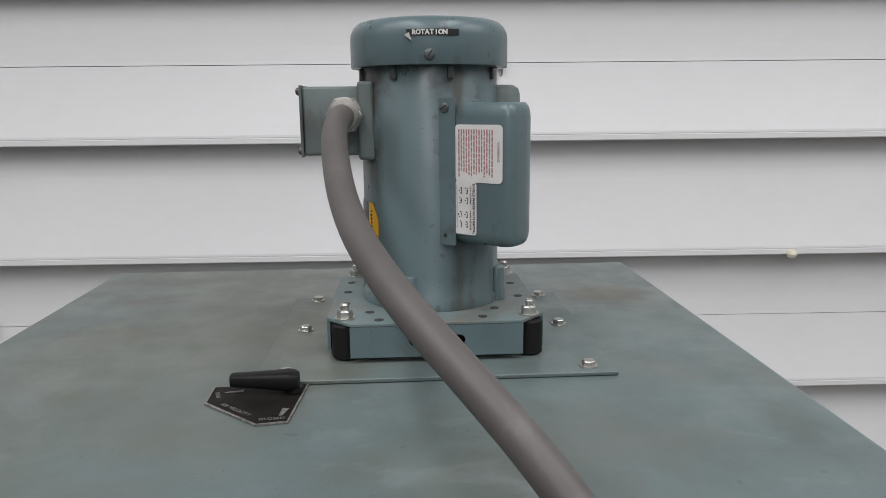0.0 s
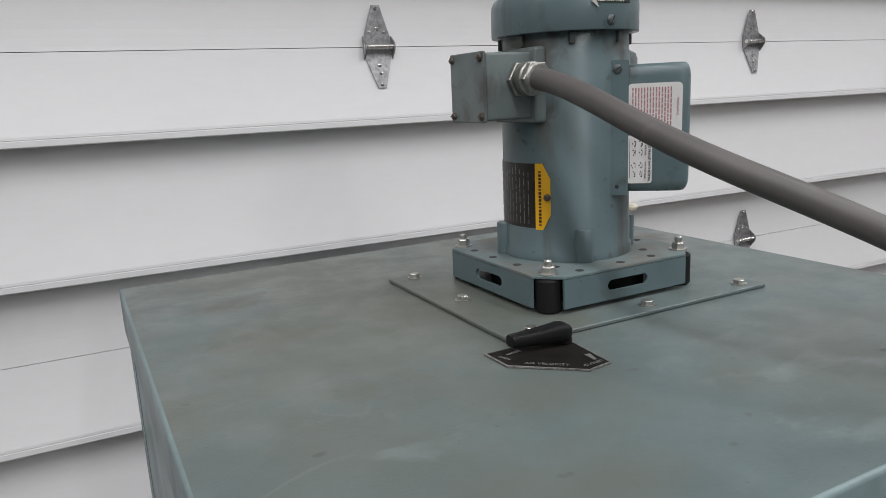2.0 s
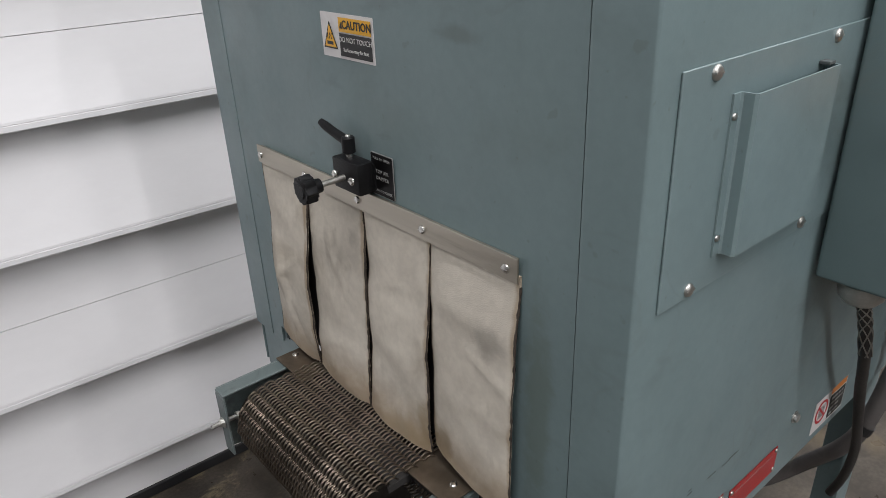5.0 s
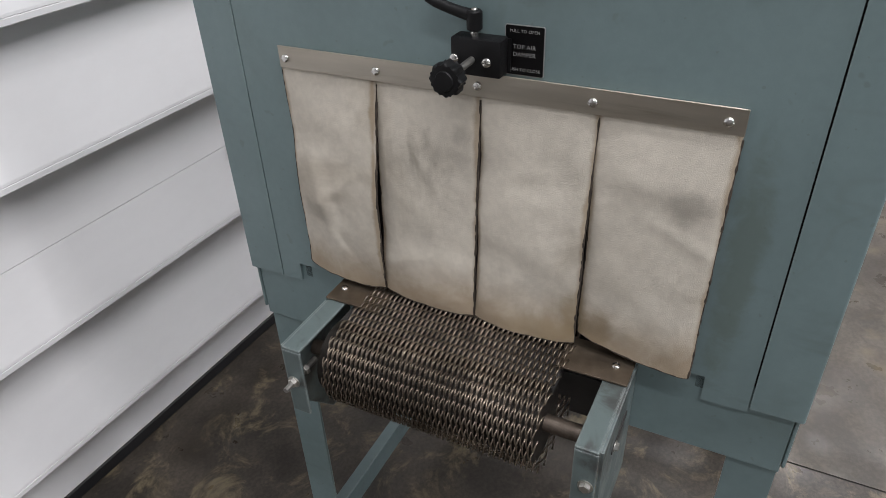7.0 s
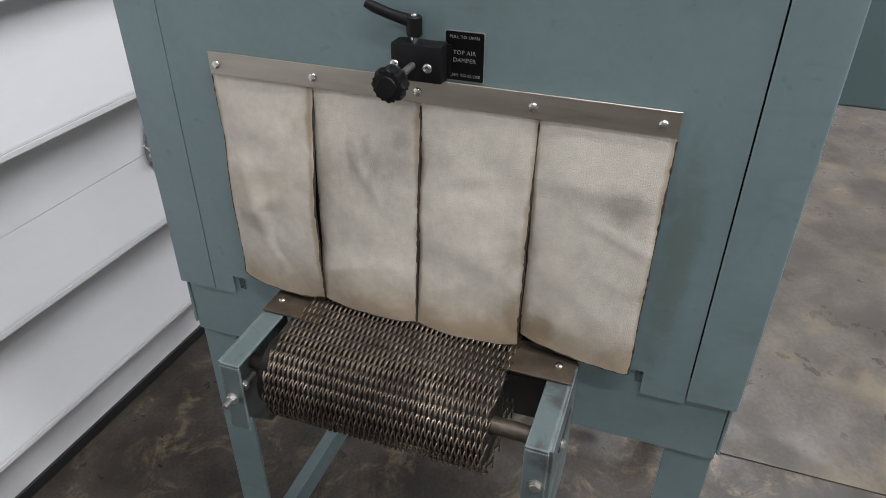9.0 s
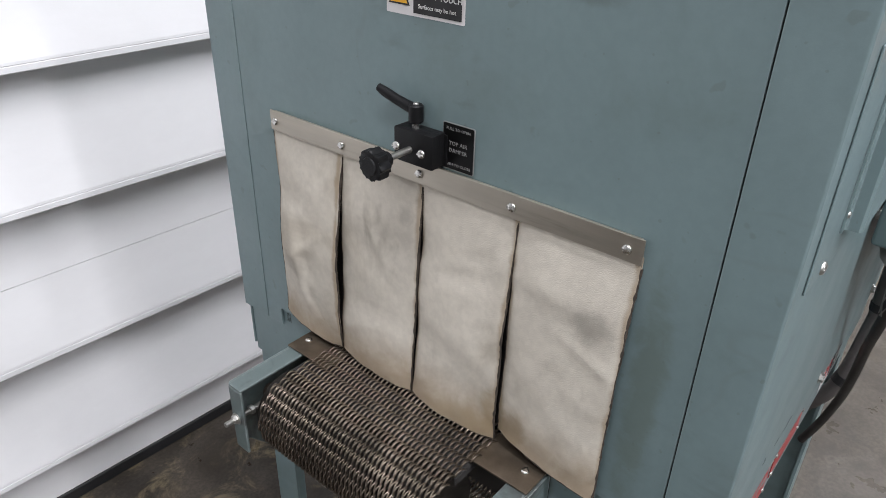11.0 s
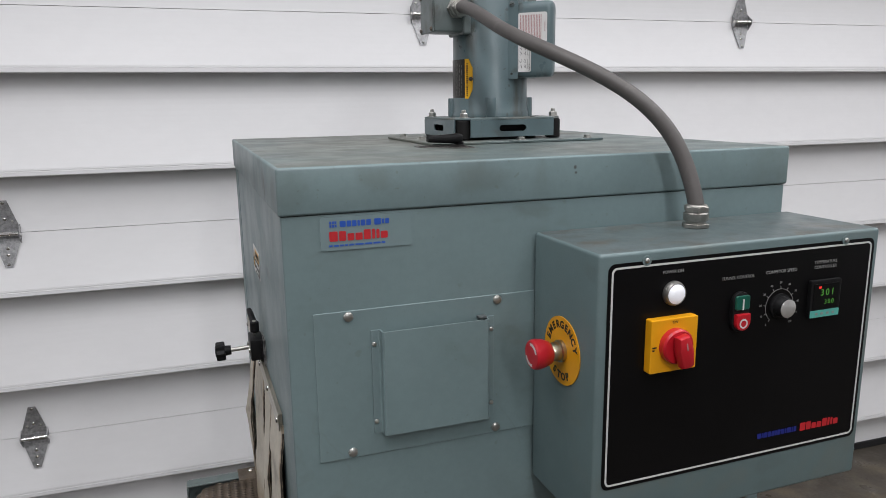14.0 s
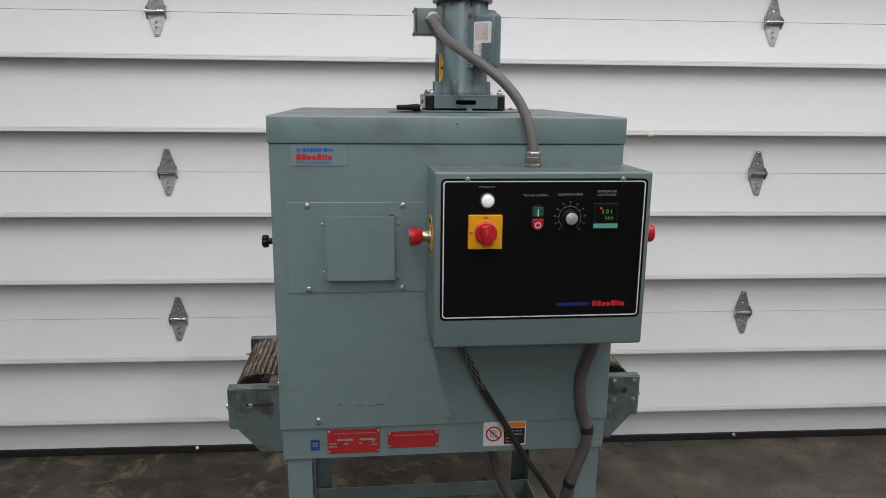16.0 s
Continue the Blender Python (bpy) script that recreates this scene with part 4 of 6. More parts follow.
    part("print", bars(2, 0.012, 0.003, seed=2, ragged=0.0), "ink_dim", p, "", FRONT(0.0775, 0.0033, 0.742))

    p = part("warning_label", plate(0.103, 0.062, 0.0004, 0.001), "sticker", None, "", FRONT(0.5245, 0.0036, 0.752))
    tagged(p, "white orange and black warning label on the base rail", "warning label")
    at = FRONT(0.5245, 0.0030, 0.752)
    part("header", plate(0.050, 0.012, 0.0003, cx=0.0235, cy=0.022), "orange", p, "orange header", at)
    part("text_field", plate(0.050, 0.040, 0.0003, cx=0.0235, cy=-0.007), "ink_black", p, "black text field", at)
    part("print", bars(4, 0.040, 0.004, z0=0.0004, cx=0.0235, cy=-0.007, pitch=0.009, seed=8), "ink_dim", p, "", at)
    part("prohibition_ring", ring_mesh(0.0155, 0.0195, -0.0265, 0.0), "ink_red", p, "", at)
    part("prohibition_slash", slash_mesh(-0.0265, 0.0, 0.017, 0.0035), "ink_red", p, "", at)
    bm = bmesh.new()
    for k in range(5):
        plate(0.0018, 0.020, 0.0002, bm=bm, cx=-0.0345 + k * 0.004, cy=0)
    part("pictogram", bm, "ink_dim", p, "", at)


def ring_mesh(r0, r1, cx=0.0, cy=0.0, seg=32, t=0.0003, a0=0.0, a1=360.0):
    bm = bmesh.new()
    full = abs(a1 - a0) >= 359.9
    n = seg + (0 if full else 1)
    rows = []
    for k in range(n):
        a = radians(a0 + (a1 - a0) * k / seg)
        rows.append([bm.verts.new((cx + r * math.cos(a), cy + r * math.sin(a), z)) for r, z in ((r0, 0), (r1, 0), (r1, t), (r0, t))])
    for k in range(seg):
        p, q = rows[k], rows[(k + 1) % n]
        for i in range(4):
            bm.faces.new((p[i], p[(i + 1) % 4], q[(i + 1) % 4], q[i]))
    return bm


def slash_mesh(cx, cy, r, w):
    bm = plate(2 * r, w, 0.0004)
    bmesh.ops.rotate(bm, verts=bm.verts, cent=(0, 0, 0), matrix=Matrix.Rotation(radians(-45), 3, "Z"))
    bmesh.ops.translate(bm, verts=bm.verts, vec=(cx, cy, 0))
    return bm


# ---- curtain, damper and caution label on the side ----
CUTS = (0.638, 0.509, 0.382, 0.2555, 0.1235)


def build_curtain():
    c = thing("heat_curtain", (-0.005, 0.385, 0.83), "beige heat-stained cloth curtain of four strips over the tunnel mouth", "curtain")
    cuts = CUTS
    # the strips hang a little askew
    drift = (-0.003, 0.008, 0.005, 0.001, 0.003)
    foot = ((0.834, 0.827), (0.827, 0.8215), (0.8215, 0.8215), (0.835, 0.8165))
    curl = (0.0135, 0.0045, 0.0080, 0.002)
    CREASES = (((0.45, 0.55, 0.9, 0.05, 0.004), (0.6, 0.8, -0.6, 0.03, -0.003)), ((0.5, 0.35, -0.5, 0.04, 0.002), (0.3, 0.8, 1.2, 0.05, 0.0018)),
               ((0.4, 0.3, 1.2, 0.05, 0.0016), (0.7, 0.7, 0.3, 0.05, 0.0014)), ((0.75, 0.42, -1.17, 0.045, 0.0024), (0.35, 0.72, 0.5, 0.05, 0.0012)))
    gap = ((0.0, -0.0040), (0.0014, 0.0008), (0.0008, 0.0010), (0.0010, 0.0))
    for i in range(4):
        a, b = cuts[i], cuts[i + 1]
        rnd = Vector((i * 3.1, 7.7, 1.3))
        nu, nv = 26, 52
        bm = bmesh.new()
        front, back = [], []
        for v in range(nv + 1):
            f = v / nv
            rf, rb = [], []
            for u in range(nu + 1):
                s = u / nu
                wob = 0.0028 * noise.noise(Vector((f * 5, i * 9.0, 0.3))) * f
                ya = a + drift[i] * f - gap[i][0] * (f ** 0.6) + 0.6 * wob
                yb = b + drift[i + 1] * f + gap[i][1] * (f ** 0.6) + 0.0028 * noise.noise(Vector((f * 5, i * 9.0 + 9.0, 0.3))) * f * 0.6
                z0 = foot[i][0] + (foot[i][1] - foot[i][0]) * s - (0.006 if i == 0 else 0.0015) * math.sin(math.pi * s) + 0.0016 * noise.noise(Vector((s * 9, i * 5, 2)))
                y = ya + (yb - ya) * s
                z = 1.112 + (z0 - 1.112) * f
                p = Vector((y * 9, z * 9, i * 4.0)) + rnd
                d = 0.0060 * noise.noise(p) + 0.0020 * noise.noise(p * 2.6) + 0.0007 * noise.noise(p * 6.5)
                # folds and the outward belly of hanging stiff cloth
                belly = 0.010 * f ** 1.3 + 0.004 * math.sin(math.pi * s) * f
                fold = 0.006 * math.exp(-((s - 0.35 - 0.5 * (f - 0.62)) / 0.11) ** 2) * math.exp(-((f - 0.62) / 0.2) ** 2) if i == 0 else 0.0
                # sharp creases running askew
                for cs, cf, ang, ln, dep in CREASES[i]:
                    du, dv = (s - cs) * 0.125, (f - cf) * 0.29
                    across, down = du * math.cos(ang) + dv * math.sin(ang), -du * math.sin(ang) + dv * math.cos(ang)
                    fold += dep * math.exp(-abs(across) / 0.007) * math.exp(-(down / ln) ** 2)
                x = -0.0026 - belly - (d + 0.003) * min(1, f * 4) - fold
                edge = 0.0022 * (abs(2 * s - 1) ** 8) - curl[i] * s ** (2.6 if i == 0 else 4) * min(1, f * 1.9) * (1.05 - 0.8 * f ** 5) + 0.004 * (1 - s) ** 5 * min(1, f * 3)
                rf.append(bm.verts.new((x + edge, y, z)))
                rb.append(bm.verts.new((x + edge + 0.0030, y, z)))
            front.append(rf)
            back.append(rb)
        for v in range(nv):
            for u in range(nu):
                bm.faces.new((front[v][u], front[v][u + 1], front[v + 1][u + 1], front[v + 1][u]))
                bm.faces.new((back[v][u], back[v + 1][u], back[v + 1][u + 1], back[v][u + 1]))
            for u in (0, nu):
                bm.faces.new((front[v][u], front[v + 1][u], back[v + 1][u], back[v][u]))
        for u in range(nu):
            bm.faces.new((front[nv][u], front[nv][u + 1], back[nv][u + 1], back[nv][u]))
            bm.faces.new((front[0][u], back[0][u], back[0][u + 1], front[0][u + 1]))
        edges = [[tuple(front[v][u].co + Vector((0.0012, 0, 0))) for v in range(2, nv + 1)] for u in (0, nu)]
        hem = [tuple(front[nv][u].co + Vector((0.0014, 0, -0.0004))) for u in range(nu + 1)]
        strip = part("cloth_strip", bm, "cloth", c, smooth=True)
        for line in edges + [hem]:
            part("frayed_edge", tube(line, 0.0016, 6, radii=[0.0014 + 0.0011 * noise.noise(Vector(q) * 140) for q in line]), "char", strip, "dark frayed edge")
    # added sheet, its dark colour stands for the shade behind the slits
    part("slit_shade_sheet", box(0.010, 0.013, 0.125, 0.645, 0.8225, 1.098), "liner", c, "added dark sheet, stands for the shade behind the slits")
    bar = part("clamp_bar", box(-0.0060, -0.0042, 0.1225, 0.6355, 1.106, 1.132, 0.0005, 1), "bare", c, "bare brushed steel clamp bar")
    part("spacer", box(-0.0042, 0.0005, 0.127, 0.632, 1.1135, 1.130), "bare", c)
    for y in (0.626, 0.5045, 0.383, 0.2620, 0.1378):
        part("screw", SCREW, None, bar, "", LEFT(-0.0060, y, 1.118))


def build_damper():
    d = thing("damper_clamp", (-0.012, 0.381, 1.133), "black damper clamp with lever, steel rod and lobed knob", "damper control")
    part("block", box(-0.022, 0.0005, 0.352, 0.405, 1.1340, 1.171, 0.002), "plastic", d, smooth=True)
    part("backing", box(-0.003, 0.0006, 0.3485, 0.3518, 1.136, 1.169), "plastic", d)
    for y, z in ((0.366, 1.1495), (0.4010, 1.1500)):
        part("screw", SCREW, None, d, "", LEFT(-0.022, y, z))
    part("rod", rod((-0.020, 0.382, 1.1505), (-0.063, 0.384, 1.1485), 0.0036, 14), "dull_zinc", d, "dull steel rod", smooth=True)
    bm = bmesh.new()
    pts = []
    for k in range(48):
        a = 2 * math.pi * k / 48
        rr = 0.0156 + 0.0018 * math.cos(8 * a)
        pts.append((rr * math.cos(a), rr * math.sin(a)))
    prism(pts, "z", 0, 0.015, bm, 0.0022)
    lathe([(0.010, 0.0149), (0.0092, 0.0165), (0, 0.0165)], 20, bm=bm)
    lathe([(0.008, -0.010), (0.009, 0.0)], 16, bm=bm)
    m, _ = along((-0.063, 0.384, 1.1485), (-0.083, 0.3849, 1.1476))
    part("knob", bm, "plastic", d, "black lobed knob", m, smooth=True)
    part("stud", rod((-0.011, 0.3835, 1.170), (-0.011, 0.3835, 1.180), 0.004, 12), "chrome", d)
    bm = rod((-0.011, 0.3835, 1.1765), (-0.011, 0.3835, 1.1960), 0.0078, 16, bev=0.0015)
    tube([(-0.011, 0.3855, 1.1900), (-0.0115, 0.397, 1.1925), (-0.0125, 0.410, 1.1960), (-0.0140, 0.424, 1.2010), (-0.0150, 0.4325, 1.2045)], 0.006, 12, bm, radii=[0.0064, 0.0058, 0.0054, 0.0054, 0.0042])
    lv = part("lever", bm, "plastic", d, "black ratchet lever", smooth=True)
    part("screw", SCREW_S, None, lv, "", pose(-0.011, 0.3835, 1.1960))

    tag = part("damper_sign", plate(0.0410, 0.0500, 0.0008, 0.002), "ink_dim", None, "", LEFT(-0.0002, 0.3350, 1.158))
    tagged(tag, "black sign with white print reading top air damper", "sign")
    part("face", plate(0.0394, 0.0484, 0.0003, 0.0016), "panel", tag, "", LEFT(-0.0011, 0.3350, 1.158))
    for s, dz, sz in (("PULL TO OPEN", 0.0190, 0.0042), ("TOP AIR", 0.0038, 0.0058), ("DAMPER", -0.0038, 0.0058), ("PUSH TO CLOSE", -0.0190, 0.0042)):
        letters("text", s, sz, LEFT(-0.0016, 0.3350, 1.158 + dz), "ink_dim", tag, spacing=1.1)

    lab = part("caution_label", plate(0.100, 0.0475, 0.0005, 0.001), "sticker", None, "", LEFT(0.0008, 0.3835, 1.3025))
    tagged(lab, "white yellow and black caution label on the side panel", "caution label")
    at = LEFT(-0.0002, 0.3835, 1.3025)
    bm = prism([(-0.0465, -0.0145), (-0.0185, -0.0145), (-0.0325, 0.0145)], "z", 0, 0.0003)
    part("triangle_border", bm, "ink_black", lab, "", at)
    bm = prism([(-0.0437, -0.0128), (-0.0213, -0.0128), (-0.0325, 0.0108)], "z", 0.0003, 0.0005)
    part("triangle", bm, "yellow_label", lab, "yellow warning triangle", at)
    bm = bmesh.new()
    for k in range(3):
        tube([(-0.036 + 0.0035 * k, -0.0045, 0.0006), (-0.0372 + 0.0035 * k, -0.001, 0.0006), (-0.0355 + 0.0035 * k, 0.002, 0.0006)], 0.0005, 5, bm)
    plate(0.012, 0.0035, 0.0003, bm=bm, cx=-0.0325, cy=-0.0085, z0=0.0005)
    part("pictogram", bm, "ink_black", lab, "", at)
    part("header", plate(0.060, 0.0150, 0.0003, cx=0.0165, cy=0.0125), "yellow_label", lab, "yellow header", at)
    part("text_field", plate(0.060, 0.0240, 0.0003, cx=0.0165, cy=-0.0085), "ink_black", lab, "black text field", at)
    letters("text", "CAUTION", 0.0120, at @ pose(0.0205, 0.0125, 0.0005), "ink_black", lab, bold=0.0003)
    bm = prism([(-0.0115, 0.0085), (-0.0055, 0.0085), (-0.0085, 0.0155)], "z", 0.0004, 0.0006)
    part("small_triangle", bm, "ink_black", lab, "", at)
    letters("text", "DO NOT TOUCH", 0.0078, at @ pose(0.0165, -0.0030, 0.0005), "ink_white", lab)
    letters("text", "Surfaces may be hot", 0.0058, at @ pose(0.0165, -0.0135, 0.0005), "ink_white", lab)


# ---- conveyor ----
ROLL_X, ROLL_Z, ROLL_R = 0.0935, 0.7635, 0.0540


def belt_point(s, h):
    """A point of the belt's way seen from the mouth outwards, s along it, h off it: (distance out, z)."""
    top = ROLL_X + 0.04
    if s < top:
        return (-0.04 + s, ROLL_Z + ROLL_R + h)
    a = (s - top) / ROLL_R
    if a < math.pi:
        return (ROLL_X + (ROLL_R + h) * math.sin(a), ROLL_Z + (ROLL_R + h) * math.cos(a))
    return (ROLL_X - (s - top - math.pi * ROLL_R), ROLL_Z - ROLL_R - h)


def build_conveyor(side):
    sgn = -1 if side == "in" else 1
    base = 0.0 if side == "in" else W
    X = lambda u: base + sgn * u
    c = thing("mesh_conveyor", (X(0.08), 0.385, 0.70), "short steel wire mesh conveyor with grey-green arms", "conveyor", "tunnel conveyors")

    def bx(u0, u1, y0, y1, z0, z1, bev=0.0015):
        a, b = sorted((X(u0), X(u1)))
        return box(a, b, y0, y1, z0, z1, bev)

    for y_out, inward in ((0.182, 1), (0.586, -1)):
        yo, yi = y_out, y_out + inward * 0.004
        ys = sorted((yo, yi))
        pts = [(0.150, 0.8095), (0.150, 0.702), (0.132, 0.700), (0.076, 0.636), (0.006, 0.636), (0.006, 0.8095)]
        arm = part("arm", prism([(X(p[0]), p[1]) for p in pts], "y", *ys), "rail", c, "worn grey-green channel arm")
        fl = sorted((yi, y_out + inward * 0.030))
        part("top_flange", bx(0.0, 0.1535, *fl, 0.8075, 0.8115), "rail", arm)
        part("end_flange", bx(0.1500, 0.1540, *fl, 0.704, 0.8073), "rail", arm)
        yb = y_out + inward * 0.014
        bolt = part("tension_bolt", BOLT, None, arm, "", pose(X(0.154), yb, 0.757, 0, 90 * sgn, 0))
        if side == "in" and inward < 0:
            part("stud", rod((X(0.108), yb, 0.757), (X(0.172), yb, 0.757), 0.0036, 10), "dull_zinc", bolt, "threaded steel stud")
            part("nut", hex_mesh(0.0068, 0.0060), None, bolt, "", pose(X(0.128), yb, 0.757, 0, 90 * sgn, 0))
        yo2 = y_out - inward * 0.001
        if side == "in":
            part("slot", prism([(X(u), z) for u, z in rounded(0.040, 0.108, 0.761, 0.769, 0.0039)], "y", *sorted((yo2, y_out + inward * 0.0002))), "liner", arm, "dark slot")
            part("bolt", BOLT_S, None, arm, "", pose(X(0.096), yo2, 0.765, 90 * inward, 0, 0))
        else:
            part("bearing_hole", rod((X(0.110), yo2, 0.772), (X(0.110), y_out, 0.772), 0.009, 16), "liner", arm, "dark bearing hole")
            for u, z in ((0.082, 0.746), (0.136, 0.746), (0.136, 0.800), (0.082, 0.800)):
                part("bolt", BOLT_S, None, arm, "", pose(X(u), yo2, z, 90 * inward, 0, 0))
    for y0, y1, yb in ((0.505, 0.585, 0.571), (0.184, 0.266, 0.2035)):
        p = part("guide_plate", bx(-0.004, 0.052, y0, y1, 0.8125, 0.8150, 0.0005), "hotplate", c, "heat-browned steel guide plate")
        part("bolt", SCREW, None, p, "", pose(X(0.026), yb, 0.8150))
    rl = part("roller", rod((X(ROLL_X), 0.262, ROLL_Z), (X(ROLL_X), 0.545, ROLL_Z), ROLL_R - 0.0075, 32), "roller", c, "dark greasy roller", smooth=True)
    part("shaft", rod((X(ROLL_X), 0.187, ROLL_Z), (X(ROLL_X), 0.581, ROLL_Z), 0.0105, 20), "greasy_steel", rl, "greasy brown steel shaft", smooth=True)
    part("belt_bed", bx(-0.03, 0.080, 0.260, 0.547, 0.796, 0.806, 0), "liner", c)
    # chain-link wire belt: flattened zigzag spirals, each hooked into the next row
    ya, yb, per, pitch = 0.2545, 0.538, 0.0066, 0.0146
    length = ROLL_X + 0.04 + math.pi * ROLL_R + 0.11
    turns = int((yb - ya) / per)

    def wire(path, rw):
        verts, faces, prev = [], [], None
        for s, y, h in path:
            ring = []
            for q in range(5):
                w = 2 * math.pi * q / 5
                u2, z2 = belt_point(max(0.0, s), h + rw * math.sin(w))
                ring.append(len(verts))
                verts.append((X(u2), y + rw * math.cos(w), z2))
            if prev:
                for q in range(5):
                    faces.append((prev[q], prev[(q + 1) % 5], ring[(q + 1) % 5], ring[q]))
            prev = ring
        me = bpy.data.meshes.new("belt_wire")
        me.from_pydata(verts, [], faces)
        me.materials.append(M["wire"])
        me.polygons.foreach_set("use_smooth", [True] * len(faces))
        return me

    # over one turn: along the turn, across the belt, height
    LOOP = ((0.00, -0.50, -0.0012), (0.06, -0.44, 0.0006), (0.17, -0.20, 0.0030), (0.25, 0.0, 0.0036), (0.33, 0.20, 0.0030), (0.44, 0.44, 0.0006), (0.50, 0.50, -0.0012), (0.56, 0.44, -0.0014), (0.70, 0.16, 0.0006), (0.84, -0.16, 0.0006), (0.94, -0.44, -0.0014))
    for k in range(int(length / pitch)):
        path = []
        for j in range(turns):
            for f, ds, h in LOOP:
                jog = noise.noise(Vector(((j + f) * 0.21, k * 0.7, 4.0)))
                path.append((k * pitch + ds * pitch * 1.12 + 0.0007 * jog, ya + per * (j + f + 0.5 * (k % 2)), h - 0.0008 + 0.0004 * jog))
        part("belt_spiral", wire(path, 0.00105), None, c)
    if side == "in":
        return
    # cloth behind the far mouth
    oc = thing("outfeed_curtain", (W + 0.006, 0.385, 0.84), "beige heat cloth curtain over the far tunnel mouth", "curtain")
    part("cloth_strip", box(W + 0.002, W + 0.006, 0.122, 0.648, 0.823, 1.128, 0.001), "cloth", oc)
    part("clamp_bar", box(W + 0.0061, W + 0.008, 0.130, 0.640, 1.104, 1.130), "bare", oc)


# ---- motor on its stand ----
MX, MY = 0.4635, 0.436


def build_motor():
    p = part("motor_base_plate", box(0.2955, 0.6280, 0.291, 0.5735, 1.4965, 1.5005, 0.0008, 1), "lid", None)
    tagged(p, "grey-green steel base plate bolted on the top cover", "base plate")
    for x in (0.3245, 0.4685, 0.6040):
        for y in (0.307, 0.438, 0.559):
            if x == 0.4685 and y != 0.307:
                continue
            part("bolt", BOLT, None, p, "", pose(x, y, 1.5005, 0, 0, x * 900 + y * 700))
    st = thing("motor_stand", (MX, MY, 1.5005), "grey-green folded steel motor stand on black rubber mounts", "motor stand")
    h, c = 0.106, 0.024
    oct_ = [(-h + c, -h), (h - c, -h), (h, -h + c), (h, h - c), (h - c, h), (-h + c, h), (-h, h - c), (-h, -h + c)]
    part("deck", prism([(MX + x, MY + y) for x, y in oct_], "z", 1.5365, 1.5400, bev=0.0008), "deck", st, "dusty deck plate")
    for k in range(4):
        a = radians(90 * k)
        bm = bmesh.new()
        L = h - c + 0.0005
        s0, s1, z0, z1 = -0.027, 0.027, 1.5155, 1.5270
        y = -h
        # skirt with a slot, as four strips round the opening plus rounded ends
        for bx in ((-L, s0, 1.5060, 1.5364), (s1, L, 1.5060, 1.5364), (s0, s1, 1.5060, z0), (s0, s1, z1, 1.5364)):
            box(bx[0], bx[1], y, y + 0.003, bx[2], bx[3], bm=bm)
        for sx in (-1, 1):
            xc, r = sx * (0.027 - 0.0057), 0.00575
            zc = (z0 + z1) / 2
            for sz in (-1, 1):
                pts = [(sx * 0.027, zc + sz * r)] + [(xc + sx * r * math.cos(radians(q)), zc + sz * r * math.sin(radians(q))) for q in (90, 70, 50, 30, 10, 0)]
                prism(pts, "y", y, y + 0.003, bm)
        bmesh.ops.rotate(bm, verts=bm.verts, cent=(0, 0, 0), matrix=Matrix.Rotation(a, 3, "Z"))
        bmesh.ops.translate(bm, verts=bm.verts, vec=(MX, MY, 0))
        part("skirt", bm, "paint_motor", st)
    for sx in (-1, 1):
        for sy in (-1, 1):
            x, y = MX + 0.0015 + sx * 0.0895, MY + sy * 0.0865
            part("rubber_mount", rod((x, y, 1.5010), (x, y, 1.5360), 0.0135, 20, bev=0.002), "rubber", st, "black rubber mount", smooth=True)
            part("nut", NUT, None, st, "", pose(x, y, 1.5400, 0, 0, 17 * sx + 40 * sy))
    # added black core, keeps the skirt slots dark in place of shade
    part("slot_shade_core", rod((MX, MY, 1.5008), (MX, MY, 1.5364), 0.088, 40), "rubber", st, "added black core, stands for the shade under the deck", smooth=True)
    # holes in the deck
    for dx, dy in ((-0.055, -0.0955), (0.0, -0.094), (0.045, -0.092), (-0.091, -0.035), (-0.092, 0.012), (-0.091, 0.055), (0.060, -0.064), (0.091, -0.02), (0.091, 0.035), (-0.065, -0.068)):
        part("hole", rod((MX + dx, MY + dy, 1.5396), (MX + dx, MY + dy, 1.5403), 0.0046, 14), "liner", st, "dark drilled hole")

    m = thing("electric_motor", (MX, MY, 1.5400), "blue-grey upright electric motor with fan cover and terminal box, grimy", "electric motor")
    at = pose(MX, MY, 0)
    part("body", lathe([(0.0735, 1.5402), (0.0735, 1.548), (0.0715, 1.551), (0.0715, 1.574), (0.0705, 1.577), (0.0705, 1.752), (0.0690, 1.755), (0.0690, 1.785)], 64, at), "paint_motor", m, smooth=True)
    for k in range(4):
        a = radians(-90 - 22 + 90 * k)
        x, y = MX + 0.0715 * math.cos(a), MY + 0.0715 * math.sin(a)
        part("lug", lathe([(0.0095, 1.5402), (0.0095, 1.573), (0.0085, 1.5745), (0, 1.5745)], 16, pose(x, y, 0)), "paint_motor", m, smooth=True)
    for k in range(8):
        a = radians(-90 + 14 + 45 * k)
        x, y = MX + 0.0705 * math.cos(a), MY + 0.0705 * math.sin(a)
        part("fan_tab", box(-0.0030, 0.0030, -0.0022, 0.0022, 1.760, 1.771, 0.0008), "paint_motor", m, "", pose(x, y, 0, 0, 0, math.degrees(a) + 90))
    cov = part("fan_cover", lathe([(0.0750, 1.7720), (0.0790, 1.7720), (0.0795, 1.7730), (0.0795, 1.7985), (0.0787, 1.8040), (0.0765, 1.8088), (0.0725, 1.8130), (0.0680, 1.8148), (0.0600, 1.8158), (0.0585, 1.8150), (0.0565, 1.8160), (0.0300, 1.8188), (0, 1.8193)], 72, at), "paint_motor", m, "rounded fan cover", smooth=True)
    a = radians(-92)
